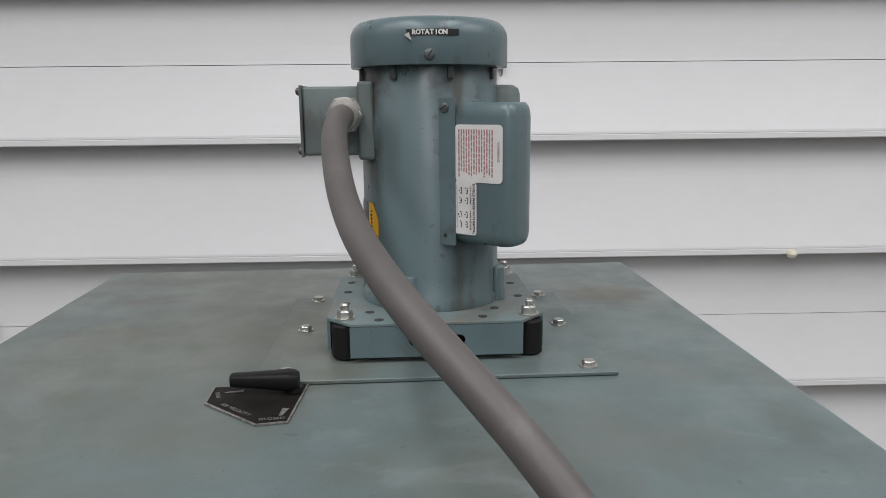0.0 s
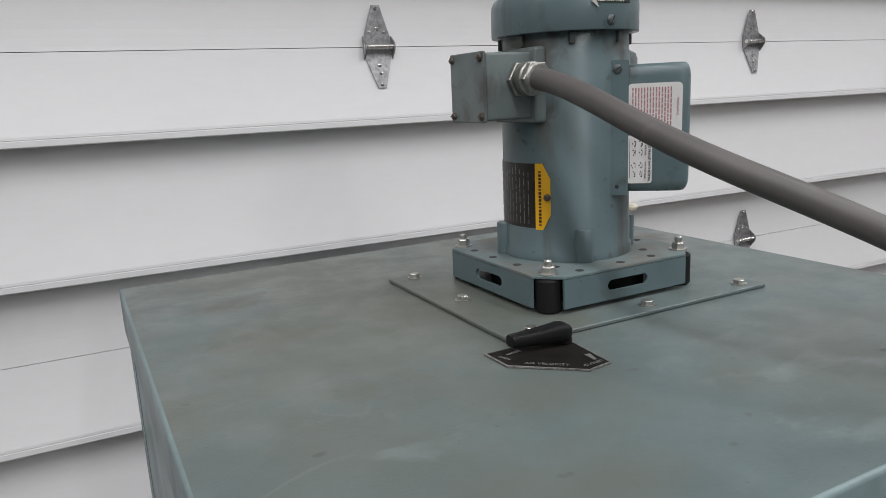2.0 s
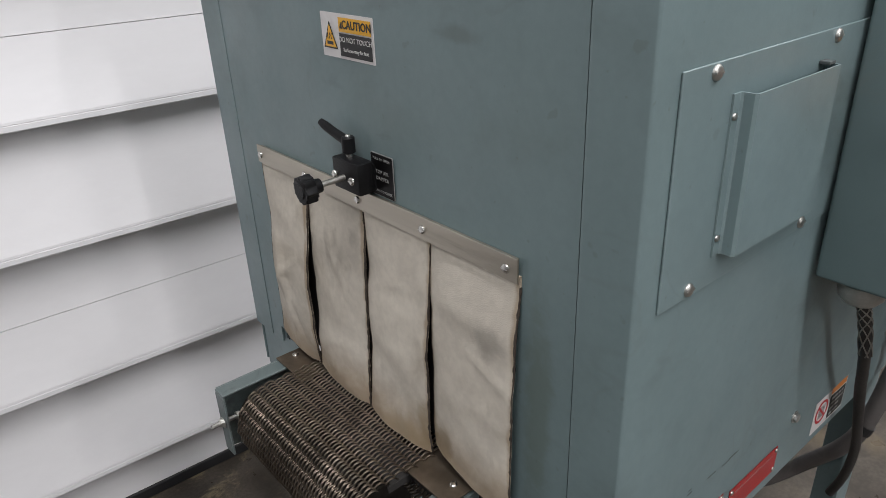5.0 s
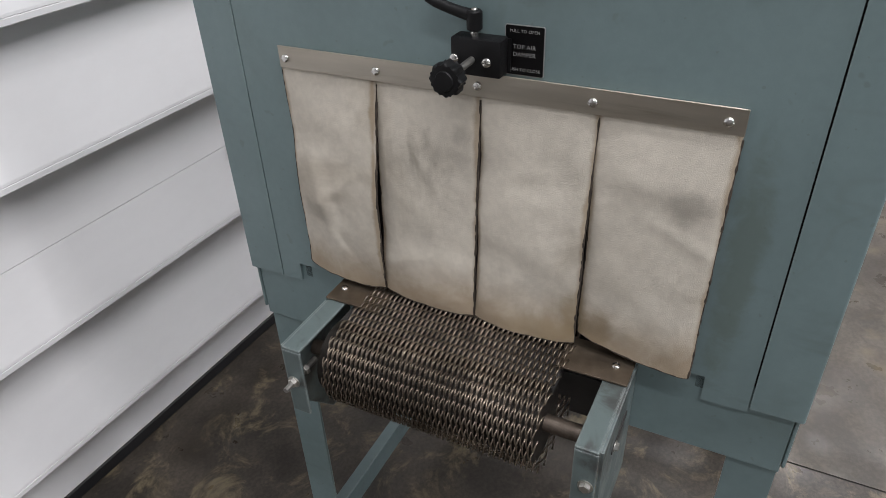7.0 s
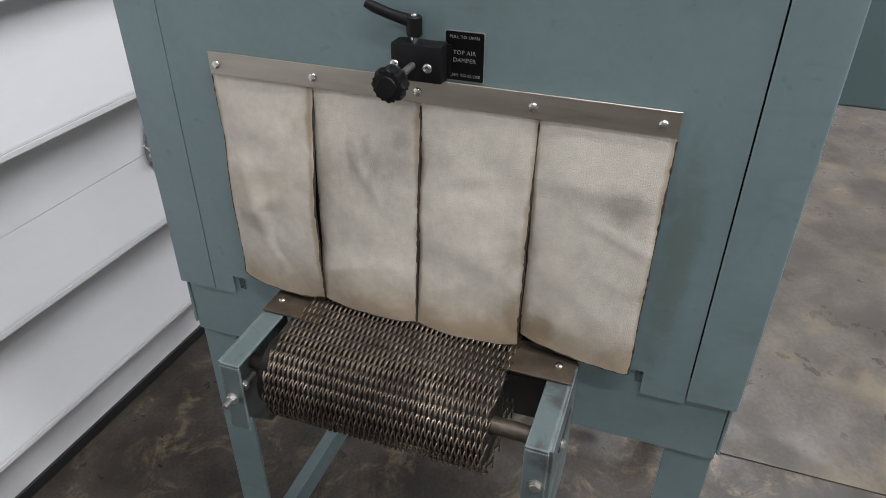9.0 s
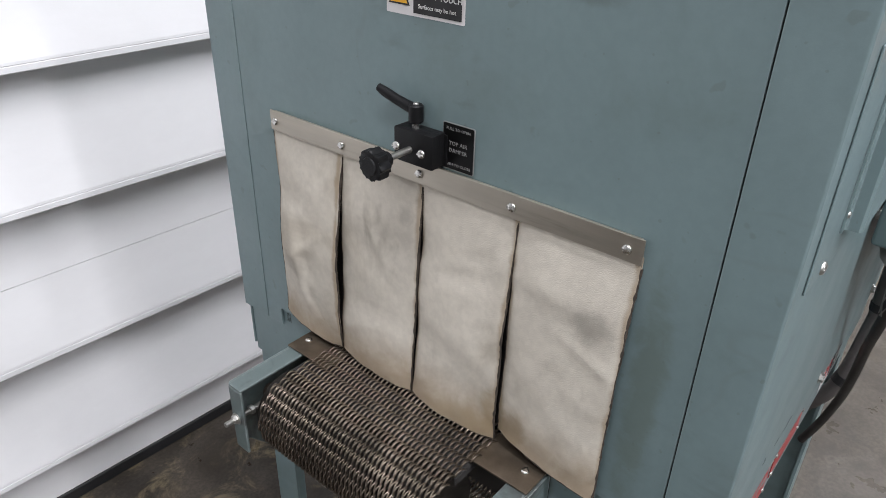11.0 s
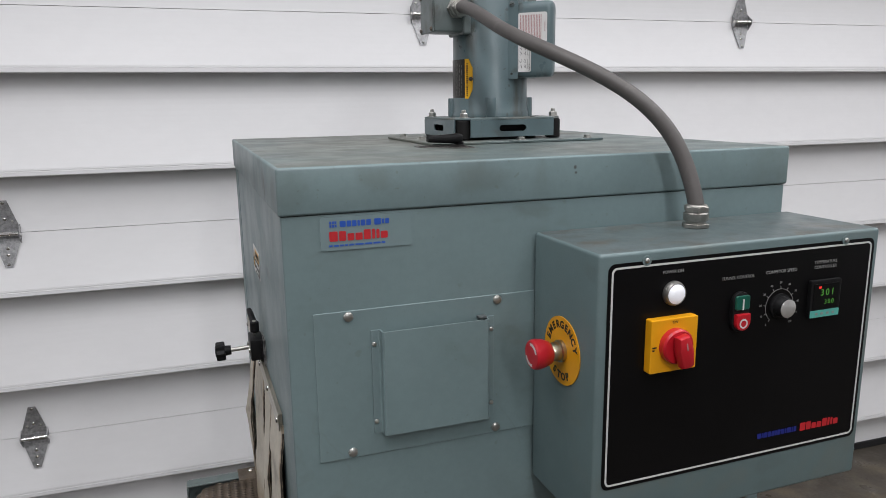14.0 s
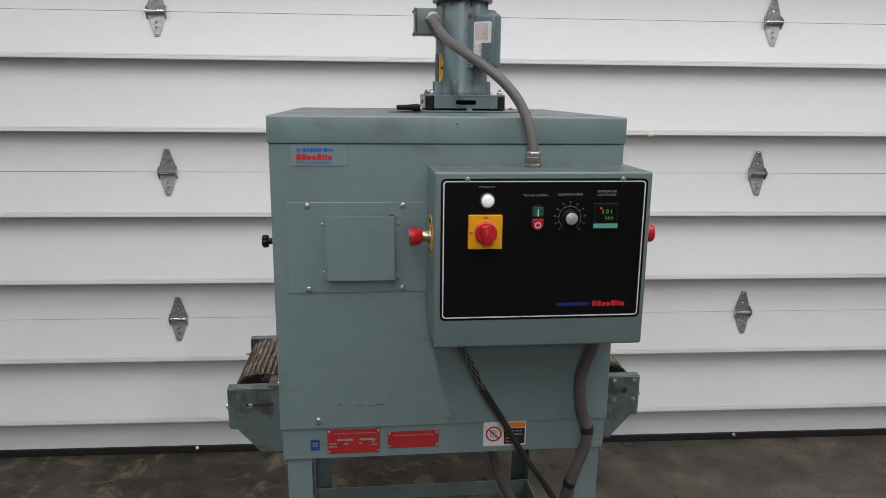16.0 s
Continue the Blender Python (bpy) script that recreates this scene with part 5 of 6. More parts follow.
    part("screw", screw_mesh(0.0052, 0.003, "slot_screw"), None, cov, "", pose(MX + 0.0795 * math.cos(a), MY + 0.0795 * math.sin(a), 1.7805) @ pose(0, 0, 0, 90, 0, -2))
    part("screw_slot", plate(0.0088, 0.0015, 0.0004), "liner", cov, "dark slot", pose(MX + 0.0795 * math.cos(a), MY + 0.0795 * math.sin(a), 1.7805) @ pose(0, 0, 0, 90, 0, -2) @ pose(0, 0, 0.0029, 0, 0, 55))
    # rotation sticker, bent round the cover
    def bent(name, a0, a1, z0, z1, r, material, parent, label="", notch=0.0):
        bm = bmesh.new()
        n = 12
        rows = []
        for k in range(n + 1):
            aa = radians(a0 + (a1 - a0) * k / n)
            rows.append([bm.verts.new((MX + rr * math.cos(aa), MY + rr * math.sin(aa), z)) for rr, z in ((r, z0), (r, z1), (r - 0.0006, z1), (r - 0.0006, z0))])
        for p_, q_ in zip(rows, rows[1:]):
            for i in range(4):
                bm.faces.new((p_[i], p_[(i + 1) % 4], q_[(i + 1) % 4], q_[i]))
        bm.faces.new(rows[0][::-1])
        bm.faces.new(rows[-1])
        return part(name, bm, material, parent, label, smooth=True)

    rs = bent("rotation_sticker", -107, -72, 1.7968, 1.8024, 0.0801, "ink_black", m, "black rotation arrow sticker")
    word = "ROTATION"
    for k, ch in enumerate(word):
        aa = -103.5 + (k + 0.5) * 23.5 / len(word)
        r = 0.0805
        letters("text", ch, 0.0058, pose(MX + r * math.cos(radians(aa)), MY + r * math.sin(radians(aa)), 1.7995) @ pose(0, 0, 0, 90, 0, aa + 90), "ink_white", rs, bold=0.00028)
    aa = radians(-106)
    bm = prism([(-0.0030, 0.0008), (0.0012, 0.0030), (0.0042, -0.0046), (0.0020, -0.0032)], "z", 0, 0.0006)
    part("peeled_corner", bm, "foil", rs, "peeled silver corner", pose(MX + 0.0812 * math.cos(aa), MY + 0.0812 * math.sin(aa), 1.7965) @ pose(0, 0, 0, 80, 0, -16))

    # terminal box
    tb = part("terminal_box", box(0.3425, 0.400, 0.398, 0.463, 1.6925, 1.7575, 0.003, 3), "box_paint", m, "square terminal box", smooth=True, flat=0.001)
    part("cover", box(0.3395, 0.3423, 0.3965, 0.4645, 1.6910, 1.7590, 0.0012), "box_paint", tb)
    tb.matrix_basis = pose(-0.0045, 0, -0.0030) @ tb.matrix_basis
    for y in (0.4025, 0.4585):
        for z in (1.697, 1.753):
            part("screw", SCREW_DARK, None, tb, "", LEFT(0.3395, y, z))
    part("box_foot", box(0.3960, 0.4120, 0.392, 0.470, 1.688, 1.762, 0.003), "box_paint", tb)
    # capacitor cover
    A, B, C, Dp = Vector((0.4775, 0.3625)), Vector((0.5305, 0.3145)), Vector((0.559, 0.3485)), Vector((0.531, 0.400))
    E_, F_ = Vector((0.500, 0.425)), Vector((0.470, 0.395))
    pts = [F_, A]
    for P0, P1, P2, r in ((A, B, C, 0.014), (B, C, Dp, 0.020)):
        d0, d1 = (P0 - P1).normalized(), (P2 - P1).normalized()
        for k in range(7):
            f = k / 6
            q0, q1 = P1 + d0 * r, P1 + d1 * r
            pts.append((q0.lerp(P1, f)).lerp(P1.lerp(q1, f), f))
    pts += [Dp, E_]
    # rings drawn in towards both rounded ends
    mid = sum(pts, Vector((0, 0))) / len(pts)
    bm, rings = bmesh.new(), []
    for z, k in ((1.6095, 0.72), (1.6100, 0.80), (1.6125, 0.90), (1.6165, 0.965), (1.6220, 1.0), (1.7250, 1.0), (1.7310, 0.965), (1.7350, 0.90), (1.7375, 0.80), (1.7380, 0.72)):
        rings.append([bm.verts.new((*(mid + (q - mid) * k), z)) for q in pts])
    for ra, rb in zip(rings, rings[1:]):
        for q in range(len(pts)):
            bm.faces.new((ra[q], ra[(q + 1) % len(pts)], rb[(q + 1) % len(pts)], rb[q]))
    bm.faces.new(rings[0][::-1])
    bm.faces.new(rings[-1])
    cc = part("capacitor_cover", bm, "paint_motor", m, "rounded capacitor cover", smooth=True)
    fl = Matrix.Translation((0.4765, 0.3618, 1.6745)) @ pose(0, 0, 0, 90, 0, -36)
    part("flange", plate(0.019, 0.136, 0.0012, 0.002), "paint_motor", cc, "", fl)
    part("screw", screw_mesh(0.0048, 0.0025, "slot_screw"), None, cc, "", fl @ pose(-0.002, 0.0595, 0.0012))
    part("screw_slot", plate(0.0082, 0.0014, 0.0004), "liner", cc, "dark slot", fl @ pose(-0.002, 0.0595, 0.0036, 0, 0, 30))
    part("screw_hole", plate(0.0042, 0.0042, 0.0002, 0.002), "liner", cc, "dark screw hole", fl @ pose(-0.002, -0.0590, 0.0013))
    face = lambda s, z: Matrix.Translation((A.x + (B.x - A.x) * s, A.y + (B.y - A.y) * s, z)) @ pose(0, 0, 0, 90, 0, math.degrees(math.atan2(B.y - A.y, B.x - A.x))) @ pose(0, 0, 0.0004)
    wl = part("warning_sticker", plate(0.0540, 0.0515, 0.0004, 0.0045), "sticker", cc, "white sticker with faded red print", face(0.495, 1.6930))
    part("print", bars(14, 0.043, 0.0013, seed=21, pitch=0.0029, ragged=0.15), "ink_pale_red", wl, "", face(0.495, 1.6930) @ pose(-0.003, 0, 0.0005, 0, 0, -90))
    letters("text", "WARNING", 0.0036, face(0.495, 1.6930) @ pose(0.0225, 0.002, 0.0005, 0, 0, -90), "ink_pale_red", wl)
    wd = part("wiring_sticker", plate(0.0255, 0.049, 0.0004, 0.003), "sticker", cc, "white wiring diagram sticker", face(0.290, 1.6430))
    letters("text", "SINGLE PHASE W/THERMAL", 0.0038, face(0.290, 1.6430) @ pose(0.0098, 0, 0.0006, 0, 0, -90), "ink_black", wd)
    bm = bmesh.new()
    rnd = random.Random(6)
    for zc, tx in ((0.0125, "LOW VOLTAGE"), (-0.0110, "HIGH VOLTAGE")):
        letters("text", tx, 0.0024, face(0.290, 1.6430) @ pose(0.0060, zc, 0.0006, 0, 0, -90), "ink_black", wd)
    for gx in (-0.006, 0.001):
        for gy in (-0.015, -0.006, 0.007, 0.016):
            for q in range(3):
                plate(0.0013, 0.0013, 0.0002, 0.0004, bm=bm, cx=gx + rnd.uniform(-0.002, 0.002), cy=gy + (q - 1) * 0.0024)
            plate(0.0005, 0.005, 0.0002, bm=bm, cx=gx + 0.0018, cy=gy)
    plate(0.0004, 0.040, 0.0002, bm=bm, cx=-0.0098, cy=0.001)
    part("diagram", bm, "ink_black", wd, "", face(0.290, 1.6430) @ pose(0, 0, 0.0005))
    # second capacitor at the back
    part("rear_capacitor_cover", lathe([(0.016, 1.61), (0.0185, 1.616), (0.0185, 1.746), (0.0165, 1.752), (0.011, 1.7552), (0, 1.7556)], 28, pose(0.5375, 0.428, 0)), "box_paint", m, smooth=True)
    # nameplate, bent round the body
    npl = bent("nameplate", -180 - 36, -146, 1.5735, 1.6430, 0.0712, "nameplate", m, "dark nameplate with yellow maker strip")
    ys = bmesh.new()
    rows = []
    for k in range(9):
        aa = radians(-154 + 13.8 * k / 8)
        tip = 0.0 if k < 4 else (k - 4) / 4
        z0, z1 = 1.5735 + 0.016 * tip, 1.6430 - 0.016 * tip
        rows.append([ys.verts.new((MX + 0.0716 * math.cos(aa), MY + 0.0716 * math.sin(aa), z)) for z in (z0, z1)])
    for p_, q_ in zip(rows, rows[1:]):
        ys.faces.new((p_[0], q_[0], q_[1], p_[1]))
    ret = bmesh.ops.extrude_face_region(ys, geom=ys.faces[:])
    for v in ret["geom"]:
        if isinstance(v, bmesh.types.BMVert):
            d = Vector((v.co.x - MX, v.co.y - MY, 0)).normalized()
            v.co -= d * 0.0006
    part("maker_strip", ys, "yellow_label", npl, "yellow maker strip")
    bm = bmesh.new()
    for k in range(16):
        aa = radians(-149.5)
        z = 1.5790 + k * 0.0037
        x, y = MX + 0.0717 * math.cos(aa), MY + 0.0717 * math.sin(aa)
        b2 = plate(0.0030, 0.0026 if k % 5 else 0.0014, 0.0003)
        bmesh.ops.transform(b2, matrix=pose(x, y, z) @ pose(0, 0, 0, 90, 0, math.degrees(aa) + 90), verts=b2.verts)
        tmp = bpy.data.meshes.new("tmp")
        b2.to_mesh(tmp)
        b2.free()
        bm.from_mesh(tmp)
        bpy.data.meshes.remove(tmp)
    part("maker_print", bm, "ink_brown", npl, "dark print bars")
    bm = bmesh.new()
    rnd = random.Random(5)
    for k in range(11):
        aa = radians(-210 + k * 4.9)
        x, y = MX + 0.0713 * math.cos(aa), MY + 0.0713 * math.sin(aa)
        z = 1.579
        while z < 1.634:
            ln = rnd.uniform(0.004, 0.014)
            b2 = plate(0.0009, ln, 0.0002)
            bmesh.ops.transform(b2, matrix=pose(x, y, z + ln / 2) @ pose(0, 0, 0, 90, 0, math.degrees(aa) + 90), verts=b2.verts)
            tmp = bpy.data.meshes.new("tmp")
            b2.to_mesh(tmp)
            b2.free()
            bm.from_mesh(tmp)
            bpy.data.meshes.remove(tmp)
            z += ln + rnd.uniform(0.001, 0.004)
    part("rating_print", bm, "ink_worn", npl, "fine unreadable print")
    for aa in (-143.0,):
        x, y = MX + 0.0714 * math.cos(radians(aa)), MY + 0.0714 * math.sin(radians(aa))
        part("rivet", SCREW_DARK, None, npl, "", pose(x, y, 1.608) @ pose(0, 0, 0, 90, 0, aa + 90))
    for ob, dy, tall in ((p, -0.003, 1.0), (st, -0.003, 1.0), (m, -0.0045, 1.025)):
        ob.matrix_basis = pose(-0.0015, dy, 0) @ ob.matrix_basis @ Matrix.Diagonal((1, 1, tall, 1))


def build_quadrant():
    q = part("damper_quadrant", prism([(0.261, 0.287), (0.262, 0.252), (0.313, 0.207), (0.3385, 0.2105), (0.345, 0.289)], "z", 1.4964, 1.4976), "ink_worn", None)
    tagged(q, "worn dark air velocity quadrant plate on the top cover", "indicator plate")
    part("face", prism([(0.263, 0.2855), (0.264, 0.2535), (0.3135, 0.2092), (0.337, 0.2125), (0.343, 0.2872)], "z", 1.4976, 1.4979), "quadrant", q, "dark worn face")
    z = 1.4980
    letters("text", "AIR VELOCITY", 0.0056, pose(0.2915, 0.2365, z, 0, 0, -41), "ink_worn", q, spacing=1.05)
    letters("text", "CLOSED", 0.0056, pose(0.3245, 0.2165, z, 0, 0, 4), "ink_worn", q)
    letters("text", "OPEN", 0.0050, pose(0.2695, 0.2680, z, 0, 0, -90 + 20), "ink_worn", q)
    bm = prism([(-0.0014, 0), (0.0014, 0), (0.0028, 0.014), (-0.0028, 0.014)], "z", 0, 0.0003)
    part("pointer_mark", bm, "ink_worn", q, "", pose(0.3305, 0.2215, z, 0, 0, -10))
    bm = prism([(-0.0007, 0), (0.0007, 0), (0.0026, 0.016), (-0.0026, 0.016)], "z", 0, 0.0003)
    part("pointer_mark", bm, "ink_worn", q, "", pose(0.2745, 0.2725, z, 0, 0, -80))
    h = thing("air_velocity_lever", (0.337, 0.268, 1.499), "black tapered plastic lever on the air velocity plate", "lever")
    bm = rod((0.3345, 0.2705, 1.4990), (0.3345, 0.2705, 1.5030), 0.008, 16)
    part("hub", bm, "plastic", h)
    bm = bmesh.new()
    secs = ((0.2800, 0.2745, 0.0060, 0.0052), (0.283, 0.2742, 0.0064, 0.0058), (0.300, 0.2730, 0.0078, 0.0066), (0.320, 0.2716, 0.0092, 0.0078), (0.330, 0.2710, 0.0102, 0.0088), (0.3355, 0.2706, 0.0096, 0.0080), (0.3388, 0.2704, 0.0074, 0.0060))
    rings = []
    for x, y, ry, rz in secs:
        rings.append([bm.verts.new((x, y + ry * math.copysign(abs(math.cos(a)) ** 0.6, math.cos(a)), 1.5088 + rz * math.copysign(abs(math.sin(a)) ** 0.6, math.sin(a)))) for a in [2 * math.pi * k / 20 for k in range(20)]])
    for a, b in zip(rings, rings[1:]):
        for k in range(20):
            bm.faces.new((a[k], a[(k + 1) % 20], b[(k + 1) % 20], b[k]))
    bm.faces.new(rings[0])
    bm.faces.new(rings[-1])
    part("grip", bm, "plastic", h, smooth=True)


def build_conduits():
    pts = bezier(CONDUIT, 60)
    c = thing("flexible_conduit", CONDUIT[-1], "grey flexible conduit from terminal box to control box", "conduit")
    part("jacket", tube(pts, 0.0109, 20), "conduit", c, smooth=True)
    first, last = pts[0], pts[-1]
    for foot, tip in (((first.x, 0.3930, first.z), (first.x, 0.355, first.z)), ((last.x, last.y, 1.3955), (last.x, last.y, 1.5))):
        m, _ = along(foot, tip)
        prof = [(0.0138, 0), (0.0138, 0.0090), (0.0160, 0.0100), (0.0167, 0.0112), (0.0167, 0.0200), (0.0150, 0.0215), (0.0150, 0.0300), (0.0134, 0.0318), (0.0114, 0.0322)]
        cn = part("box_connector", lathe(prof, 28, m), "dull_zinc", c, "dull zinc conduit connector", smooth=True)
        for r, h0, h1 in ((0.0186, 0.0002, 0.0062), (0.0174, 0.0222, 0.0296)):
            part("hex_nut", lathe([(r - 0.001, h0), (r, h0 + 0.0008), (r, h1 - 0.0008), (r - 0.001, h1)], 6, m), "dull_zinc", cn)


# ---- control box ----
def build_control_box():
    x0, x1, y0, y1, z0, z1 = 0.340, 0.778, -0.168, -0.006, 1.0355, 1.3955
    c = thing("control_box", ((x0 + x1) / 2, y1, z0), "grey-green steel control box with black panel on the tunnel front", "control box")
    bm = box(x0, x1, y0, y1, z0, z1, 0.005, 4)
    bm.normal_update()
    for f in bm.faces:
        f.material_index = 1 if f.normal.z > 0.97 else 0
    part("enclosure", bm, ("paint_box", "box_top"), c, "folded steel enclosure with a dusty top", smooth=True, flat=0.01)
    for sx in (x0 + 0.03, x1 - 0.03):
        for sz in (z0 + 0.03, z1 - 0.03):
            part("standoff", rod((sx, y1, sz), (sx, 0.0, sz), 0.008, 12), "zinc", c)
    c.matrix_basis = pose(-0.0035, 0, 0) @ c.matrix_basis
    part("panel_film", prism(rounded(0.352, 0.7685, 1.0945, 1.3830, 0.010), "y", y0 - 0.0008, y0), "panel", c, "black control panel film")
    yf = y0 - 0.0009
    # white border line
    bm = bmesh.new()
    o, i = rounded(0.3565, 0.7640, 1.0990, 1.3785, 0.0075), rounded(0.3590, 0.7615, 1.1015, 1.3760, 0.0055)
    ov = [bm.verts.new((p[0], yf - 0.0003, p[1])) for p in o]
    iv = [bm.verts.new((p[0], yf - 0.0003, p[1])) for p in i]
    for k in range(len(ov)):
        bm.faces.new((ov[k], ov[(k + 1) % len(ov)], iv[(k + 1) % len(ov)], iv[k]))
    ret = bmesh.ops.extrude_face_region(bm, geom=bm.faces[:])
    bmesh.ops.translate(bm, verts=[v for v in ret["geom"] if isinstance(v, bmesh.types.BMVert)], vec=(0, 0.0003, 0))
    part("border_line", bm, "ink_white", c, "white border line")
    for x in (0.404, 0.716):
        part("washer_notch", rod((x, y0 - 0.0016, 1.3835), (x, y0 - 0.0006, 1.3835), 0.0062, 20), "paint_box", c)
        part("screw", SCREW_S, None, c, "", FRONT(x, y0 - 0.0016, 1.3835))
    for x, z, s, sz in ((0.4425, 1.3665, "POWER ON", 0.0057), (0.5410, 1.3495, "TUNNEL CONTROL", 0.0057), (0.6105, 1.3510, "CONVEYOR SPEED", 0.0061), (0.6845, 1.3570, "TEMPERATURE", 0.0060), (0.6845, 1.3503, "CONTROLLER", 0.0060)):
        letters("text", s, sz, FRONT(x, yf - 0.0003, z), "ink_dim", c)
    # pilot light
    pl = part("pilot_light", lathe([(0.0152, 0), (0.0152, 0.004), (0.0135, 0.0075), (0.0125, 0.0078), (0.0122, 0.006)], 32, FRONT(0.4435, yf, 1.3400)), "dull_zinc", c, "metal-ringed white pilot light", smooth=True)
    part("lens", lathe([(0.0122, 0.0), (0.0122, 0.0075), (0.0095, 0.0105), (0.005, 0.0118), (0, 0.012)], 28, FRONT(0.4435, yf, 1.3400)), "lens", pl, "lit white lens", smooth=True)
    # disconnect
    ds = part("disconnect_switch", prism([(a, b) for a, b in rounded(0.4060, 0.4730, 1.2450, 1.3120, 0.0015, 2)], "y", yf - 0.0125, yf, bev=0.001), "yellow", c, "yellow plate with red rotary handle")
    at = FRONT(0.4395, yf - 0.0125, 1.2785)
    bm = lathe([(0.0218, 0), (0.0218, 0.008), (0.0198, 0.0105), (0, 0.0105)], 36)
    prism([(-0.0075, 0.0175), (0.0075, 0.0175), (0.0105, 0.0), (0.0085, -0.0215), (0.0, -0.0235), (-0.0085, -0.0215), (-0.0105, 0.0)], "z", 0.0100, 0.0260, bm, 0.005)
    part("handle", bm, "red", ds, "red rotary handle", at @ pose(0, 0, 0, 0, 0, 12), smooth=True)
    part("pointer", plate(0.0020, 0.009, 0.0003, cx=0, cy=0.006, z0=0.0261), "ink_pale_red", ds, "", at @ pose(0, 0, 0, 0, 0, 12))
    letters("text", "ON", 0.0050, at @ pose(0, 0.0290, 0.0003), "ink_black", ds)
    bm = bars(2, 0.006, 0.0018, seed=2, ragged=0)
    part("side_print", bm, "ink_black", ds, "", at @ pose(-0.0285, -0.002, 0.0003))
    # start and stop buttons
    pb = part("twin_push_button", prism(rounded(0.5310, 0.5575, 1.2795, 1.3315, 0.0125, 6), "y", yf - 0.006, yf, bev=0.0012), "plastic", c, "black twin push button", smooth=True)
    part("start_button", prism([(p[0], p[1]) for p in rounded(0.5335, 0.5550, 1.3090, 1.3275, 0.003, 3)], "y", yf - 0.0090, yf - 0.0055, bev=0.0012), "green", pb, "green start button")
    part("start_mark", plate(0.0024, 0.0145, 0.0003), "ink_white", pb, "", FRONT(0.5442, yf - 0.0091, 1.3165))
    pts = [(0.5335, 1.3040), (0.5335, 1.2925)] + [(0.5442 - 0.01075 * math.cos(radians(a)), 1.2925 - 0.0100 * math.sin(radians(a))) for a in range(15, 180, 15)] + [(0.5550, 1.2925), (0.5550, 1.3040)]
    part("stop_button", prism(pts, "y", yf - 0.0115, yf - 0.0055, bev=0.0012), "red", pb, "red stop button")
    part("stop_mark", ring_mesh(0.0042, 0.0063), "ink_white", pb, "", FRONT(0.5442, yf - 0.0116, 1.2920))
    # speed dial
    kn = part("speed_knob", lathe([(0.0165, 0), (0.0165, 0.003), (0.0138, 0.0040), (0.0130, 0.0140), (0.0123, 0.0150), (0, 0.0150)], 40, FRONT(0.6110, yf, 1.3050)), "plastic", c, "black knob with aluminium face", smooth=True)
    part("knob_face", lathe([(0.0119, 0.0150), (0.0119, 0.0158), (0.0110, 0.0163), (0, 0.0163)], 36, FRONT(0.6110, yf, 1.3050)), "alu", kn, "turned aluminium face", smooth=True)
    dial = part("dial_scale", ring_mesh(0.0222, 0.0228, a0=-50, a1=230, seg=48), "ink_dim", c, "white printed dial scale", FRONT(0.6110, yf - 0.0003, 1.3050))
    bm = bmesh.new()
    for k in range(11):
        a = radians(230 - 28 * k)
        b2 = [(0.0228, -0.0004), (0.0262, -0.0004), (0.0262, 0.0004), (0.0228, 0.0004)]
        prism([(r * math.cos(a) - w * math.sin(a), r * math.sin(a) + w * math.cos(a)) for r, w in b2], "z", 0, 0.0003, bm)
    part("ticks", bm, "ink_dim", dial, "", FRONT(0.6110, yf - 0.0003, 1.3050))
    for k in range(11):
        a = radians(230 - 28 * k)
        letters("text", str(10 * k), 0.0040, FRONT(0.6110 + 0.0310 * math.cos(a), yf - 0.0003, 1.3050 + 0.0310 * math.sin(a)), "ink_dim", dial)
    # temperature controller
    tc = part("temperature_controller", prism(rounded(0.6575, 0.7090, 1.2825, 1.3340, 0.002, 2), "y", yf - 0.0060, yf, bev=0.001), "plastic", c, "black digital temperature controller")
    part("display", plate(0.043, 0.034, 0.0004, 0.001), "panel", tc, "black glossy display", FRONT(0.6832, yf - 0.0061, 1.3120))
    fa = FRONT(0.6832, yf - 0.0066, 1.3085)
    letters("digits", "301", 0.0128, fa @ pose(0.002, 0.0085, 0), "led_green", tc, "glowing green digits", spacing=1.4)
    letters("digits", "300", 0.0090, fa @ pose(0.0060, -0.0045, 0), "led_green", tc, "glowing green digits", spacing=1.35)
    part("red_led", plate(0.0045, 0.0028, 0.0003, cx=-0.0115, cy=0.0160), "led_red", tc, "red indicator", fa)
    part("key_strip", plate(0.0495, 0.0095, 0.0004, 0.001), "teal_strip", tc, "mint key strip", FRONT(0.6832, yf - 0.0061, 1.2885))
    bm = bmesh.new()
    for k in range(4):
        plate(0.0045, 0.003, 0.0003, bm=bm, cx=-0.0145 + 0.0097 * k, cy=0)
    part("keys", bm, "ink_dim", tc, "", FRONT(0.6832, yf - 0.0067, 1.2885))
    # maker print at the foot of the panel
    bm = bmesh.new()
    x = 0.5925
    for wd in (0.0065, 0.0020, 0.0068, 0.0052, 0.0052, 0.0028, 0.0052, 0.0056, 0.0025, 0.0075, 0.0028, 0.0045):
        plate(wd, 0.0075, 0.0003, 0.001, bm=bm, cx=x + wd / 2, cy=0)
        x += wd + 0.0010
    part("blue_print", bm, "ink_blue_dark", c, "blue print bars", FRONT(0, yf - 0.0003, 1.1245))
    bm = bmesh.new()
    x = 0.6665
